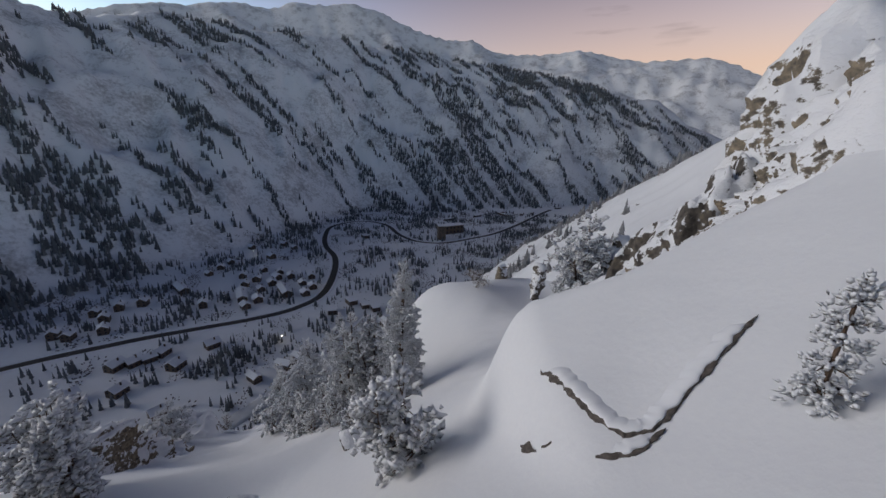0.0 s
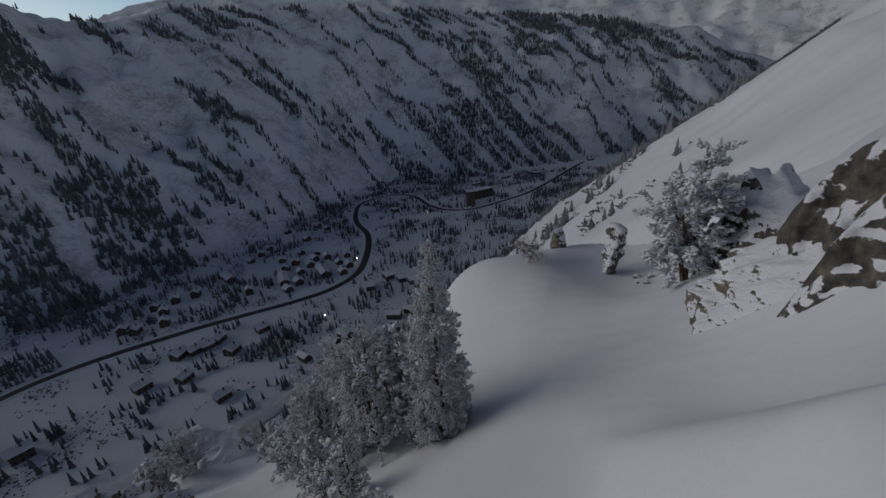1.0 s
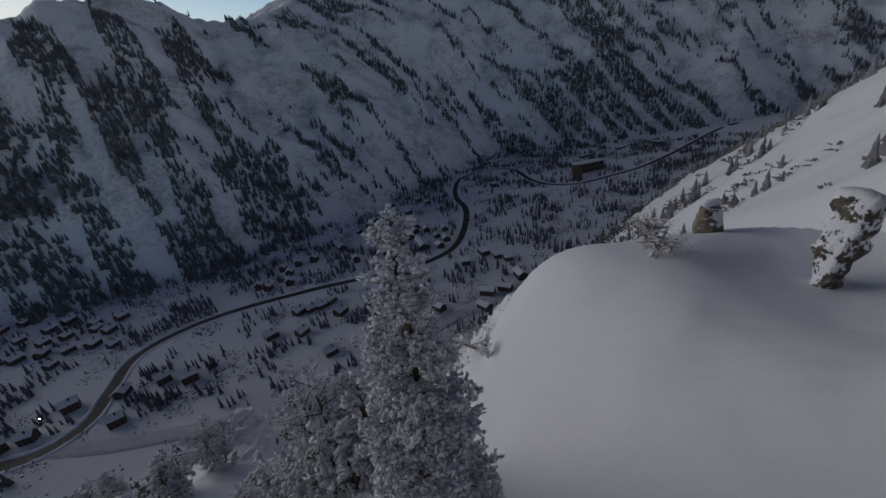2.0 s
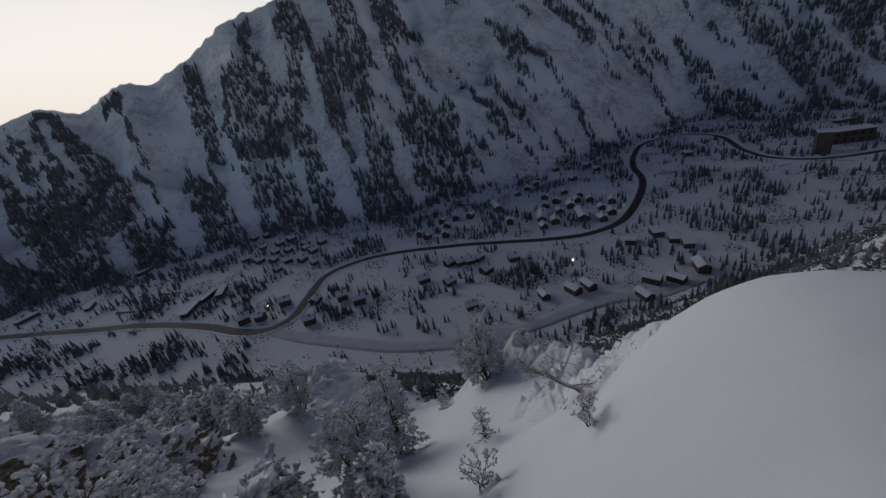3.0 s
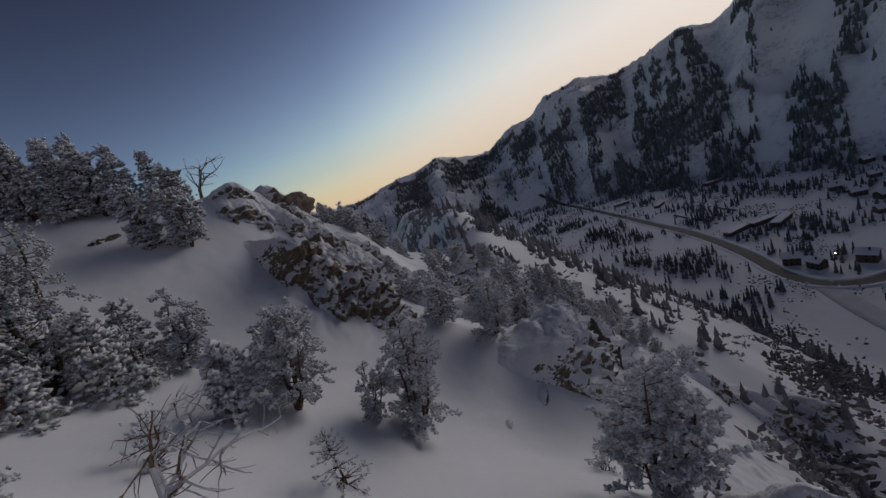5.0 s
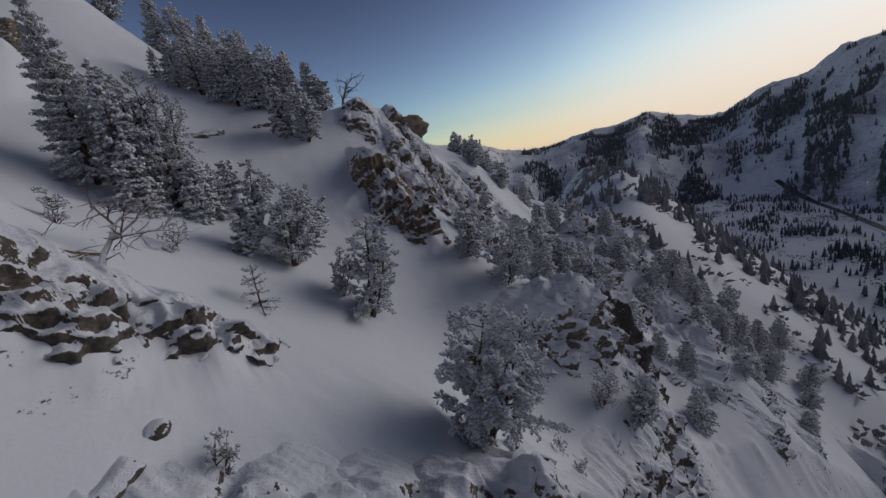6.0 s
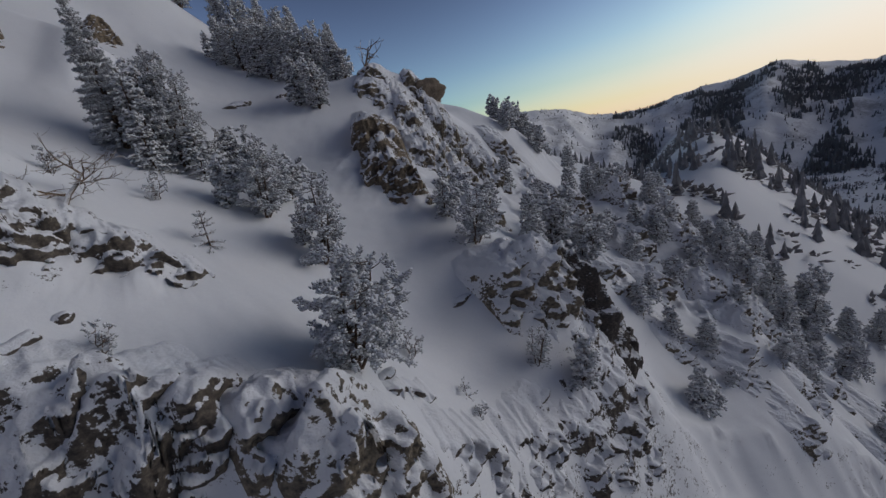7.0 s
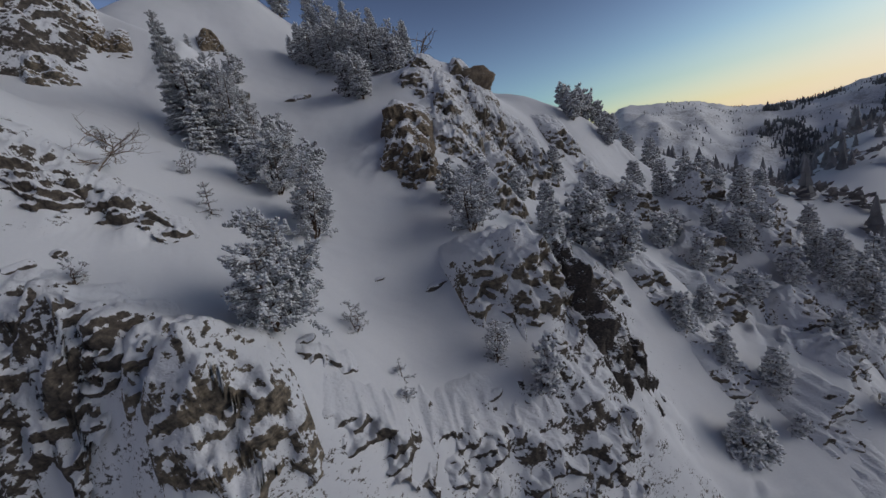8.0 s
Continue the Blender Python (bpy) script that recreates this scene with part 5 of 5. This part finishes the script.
def wood(name, xs, ys, lo, hi, mat, label, seed, shape=None, wide=1.0, category="trees"):
    rng = np.random.RandomState(seed)
    n = len(xs)
    zs = ground(xs, ys) - 0.4
    hh = rng.uniform(lo, hi, n) * rng.uniform(0.75, 1.0, n)
    V, F = shape or fir_shape()
    ww = hh * wide * rng.uniform(0.8, 1.25, n)
    g = rng.uniform(0, 6.28, n)
    rot = np.zeros((n, 3, 3))
    rot[:, 0, 0], rot[:, 0, 1], rot[:, 1, 0], rot[:, 1, 1], rot[:, 2, 2] = np.cos(g), -np.sin(g), np.sin(g), np.cos(g), 1
    v, f = scatter_shape(V, F, np.column_stack([xs, ys, zs]), np.column_stack([ww, ww, hh]), rot)
    return tagged(mesh_object(name, v, f, mat, False), label, category, kind="stuff")


def polar(rng, n, az0, az1, r0, r1):
    az = rng.uniform(az0, az1, n)
    r = np.sqrt(rng.uniform(r0 ** 2, r1 ** 2, n))
    a_ = np.radians(az)
    return HUB[0] - r * np.sin(a_), HUB[1] + r * np.cos(a_), az, r


rng = np.random.RandomState(21)
# opposite mountain: forest with ski runs and clearings that cross the slope
x, y, az, r = polar(rng, 160000, -42, 140, 480, 1850)
k = (r - knots(FOOT, az)) / (knots(RIDGE, az) - knots(FOOT, az))
lean = 0.055 * smooth(62, 25, az)
streak = fbm((az - lean * (r - 900)) / 3.0, r / 420 + az / 25, 3, 71)
patch = fbm(x / 190, y / 190, 3, 72) + 0.45 * fbm(x / 45, y / 45, 2, 73)
score = 1.6 * streak + 0.5 * patch + 0.27 * smooth(36, 54, az) * smooth(112, 80, az) * smooth(0.9, 0.45, k) + 0.22 * smooth(78, 90, az) * smooth(0.1, 0.4, k) + 0.16 * smooth(25, 8, az) - 0.22 * smooth(0.6, 1.0, k) * smooth(-8, 15, az) + 0.2 * smooth(0.4, 0.05, k) * smooth(12, 30, az) - 0.22 * smooth(14, 22, az) * smooth(46, 38, az) * smooth(0.75, 0.5, k)
keep = (k > 0.0) & (k < 1.02 - 0.08 * smooth(50, 62, az)) & (score > 0.17 + 0.14 * rng.rand(len(x)) + smooth(102, 116, az) * (0.75 * rng.rand(len(x)) - 0.2))
wood("far_forest", x[keep][:42000], y[keep][:42000], 9, 19, M_FARTREE, "dark conifer forest on the opposite mountain side, haze put into its colour", 22)
# valley floor groves
x, y, az, r = polar(rng, 60000, -25, 145, 190, 1000)
k = r - knots(FOOT, az)
grove = fbm(x / 60, y / 60, 3, 75) + 0.4 * fbm(x / 18, y / 18, 2, 76)
own = own_side(x, y)[0]
keep = (k < 20) & (own < 60) & (grove > -0.06 + 0.35 * rng.rand(len(x))) & clear_of(x, y, HOUSES, 13) & clear_of(x, y, ROADLINE, 12)
wood("valley_trees", x[keep][:12000], y[keep][:12000], 6, 13, M_FARTREE, "dark firs standing in groups on the valley floor, haze put into their colour", 23, None, 0.75)


M_THICKET = plain("leafless_thicket", (0.15, 0.135, 0.135), 0.4, 0.1, 0.95)
M_LOWFIR = plain("frosted_dark_fir", (0.12, 0.125, 0.13), 0.45, 0.3, 0.95)


# brush and rimed low trees
def bush_shape(seed, n=26):
    rng = np.random.RandomState(seed)
    c = rng.normal(size=(n, 3)) * np.array([0.24, 0.24, 0.14]) + np.array([0, 0, 0.2])
    d = c * np.array([1.6, 1.6, 1.0]) + rng.normal(size=(n, 3)) * 0.25
    w_ = rng.uniform(0.09, 0.17, n)
    return scatter_shape(SPIN_V, SPIN_F, c, np.stack([w_, w_, rng.uniform(0.35, 0.75, n)], 1), turned(d, rng))


x, y, az, r = polar(rng, 34000, -40, 150, 14, 420)
inner = np.hypot(x + 15, y - 18) < 64
own, u, _ = own_side(x, y)
bare = fbm(x / 35, y / 35, 3, 81) + 0.4 * fbm(x / 11, y / 11, 2, 82)
keep = (own > 4) & (bare > 0.0 + 0.35 * rng.rand(len(x))) & clear_of(x, y, ROADLINE, 10) & (~inner | (broken_off(x, y) > 5))
wood("slope_brush", x[keep][:3200], y[keep][:3200], 1.6, 3.6, M_BRUSH, "grey rimed brush scattered down the slope", 24, bush_shape(5, 8), 1.4, "brush")
pick = rng.rand(len(x)) < 0.3
keep2 = keep & pick & (r < 360) & (r > 60)
wood("slope_firs", x[keep2][:1500], y[keep2][:1500], 4, 9, M_FROSTFIR, "grey rimed firs scattered down the slope", 25)
x, y, az, r = polar(rng, 16000, 78, 152, 300, 1800)
keep = fbm(x / 70, y / 70, 3, 84) > 0.08 + 0.3 * rng.rand(len(x)) + 0.5 * smooth(98, 78, az)
wood("far_brush", x[keep][:5000], y[keep][:5000], 4, 8, M_FARTREE, "low dark trees on the far hillside, haze put into their colour", 26, None, 1.3)
# rimed firs on the snowy bench along the slope
x, y, az, r = polar(rng, 5200, 92, 150, 62, 330)
g_ = fbm(x / 30, y / 30, 3, 85) + 0.4 * fbm(x / 10, y / 10, 2, 83)
keep = (own_side(x, y)[0] > 8) & (g_ > -0.05 + 0.4 * rng.rand(len(x))) & clear_of(x, y, ROADLINE, 10) & (np.hypot(x + 15, y - 18) > 66)
wood("bench_firs", x[keep][:1300], y[keep][:1300], 2.5, 5.5, M_FROSTFIR, "rimed firs standing about on the snowy bench", 29, None, 1.25)
# scrub on the steep slope below the broken edge
x, y, az, r = polar(rng, 14000, -12, 100, 48, 250)
g_ = fbm(x / 26, y / 26, 3, 86) + 0.4 * fbm(x / 8, y / 8, 2, 87)
keep = (broken_off(x, y) > 9) & (own_side(x, y)[0] > 6) & (g_ > -0.12 + 0.35 * rng.rand(len(x))) & clear_of(x, y, ROADLINE, 10)
wood("lower_scrub", x[keep][:4200], y[keep][:4200], 1.8, 4.2, M_LOWFIR, "dark frosted scrub on the steep slope above the valley", 27, bush_shape(7, 6), 1.3, "brush")

# ---- parked cars, a lit lamp or two ----
def car_proto():
    thing = new("car")
    bm = bmesh.new()
    box(bm, -0.9, 0.9, -2.2, 2.2, 0.35, 0.95)
    bmesh.ops.bevel(bm, geom=bm.edges[:], offset=0.12, segments=1, affect="EDGES")
    part("body", bm, M_CARPAINT, thing)
    bm = bmesh.new()
    vs = [bm.verts.new(q) for q in ((-0.8, -1.6, 0.95), (0.8, -1.6, 0.95), (0.8, 1.1, 0.95), (-0.8, 1.1, 0.95), (-0.65, -1.2, 1.5), (0.65, -1.2, 1.5), (0.65, 0.5, 1.5), (-0.65, 0.5, 1.5))]
    for q in ((4, 5, 6, 7), (0, 1, 5, 4), (1, 2, 6, 5), (2, 3, 7, 6), (3, 0, 4, 7)):
        bm.faces.new([vs[i] for i in q])
    part("cabin", bm, M_GLASS, thing)
    for x in (-0.85, 0.85):
        for y in (-1.35, 1.35):
            bm = bmesh.new()
            bmesh.ops.create_cone(bm, cap_ends=True, segments=10, radius1=0.34, radius2=0.34, depth=0.22, matrix=pose(x, y, 0.34, 0, 90, 0))
            part("wheel", bm, M_ASPHALT, thing)
    return tagged(thing, "dark car parked on the packed snow", "car")


M_CARPAINT = plain("dark_car_paint", (0.05, 0.05, 0.06), 0.2, 1.0, 0.35)
car = car_proto()
rng = np.random.RandomState(9)
spots = [(-560 + 4.2 * i, -2 + 2.9 * i) for i in range(14)] + [(-590 + 4.2 * i, 22 + 2.9 * i) for i in range(14)]
for x, y in spots:
    if rng.rand() < 0.8:
        tagged(copy_thing(car, pose(x, y, h(x, y) + 0.05, 0, 0, 35 + rng.uniform(-4, 4))), group="cars in the car park")
x, y = -497, 40
car.matrix_basis = pose(x, y, h(x, y) + 0.05, 0, 0, 125)
M_LAMP, n_, l_, b_ = material("lamp_glow")
b_.inputs["Emission Color"].default_value, b_.inputs["Emission Strength"].default_value = (1.0, 0.85, 0.6, 1), 60.0


def street_lamp():
    thing = new("street_lamp")
    part("pole", tubes([((0, 0, -0.5), (0, 0, 7.0), 0.12, 0.08), ((0, 0, 6.9), (1.4, 0, 7.3), 0.06, 0.05)], 6), M_ASPHALT, thing)
    part("lamp_head", (ICO_V * np.array([0.5, 0.3, 0.22]) + np.array([1.5, 0, 7.25]), ICO_F), M_LAMP, thing, "lit lamp head")
    return tagged(thing, "tall street lamp lit at dusk beside the snowy road", "street lamp")


lamp = street_lamp()
LAMPS = ((-363, 104), (-146, 440), (-835, -165), (-70, 640), (-290, 560), (-140, 300))
for x, y in LAMPS[1:]:
    tagged(copy_thing(lamp, pose(x, y, h(x, y), 0, 0, 60)), group="street lamps")
lamp.matrix_basis = pose(*LAMPS[0], h(*LAMPS[0]), 0, 0, 60)
tagged(lamp, group="street lamps")

# leafless thickets on the valley floor
x, y, az, r = polar(rng, 48000, -25, 145, 170, 1000)
g_ = fbm(x / 48 + 5, y / 48, 3, 88) + 0.45 * fbm(x / 13, y / 13, 2, 89)
keep = (r - knots(FOOT, az) < 40) & (own_side(x, y)[0] < 70) & (g_ > 0.02 + 0.3 * rng.rand(len(x))) & clear_of(x, y, HOUSES, 12) & clear_of(x, y, ROADLINE, 9)
wood("valley_thicket", x[keep][:6500], y[keep][:6500], 2.5, 6, M_THICKET, "grey leafless thickets on the snowy valley floor", 28, bush_shape(8, 5), 1.1, "brush")
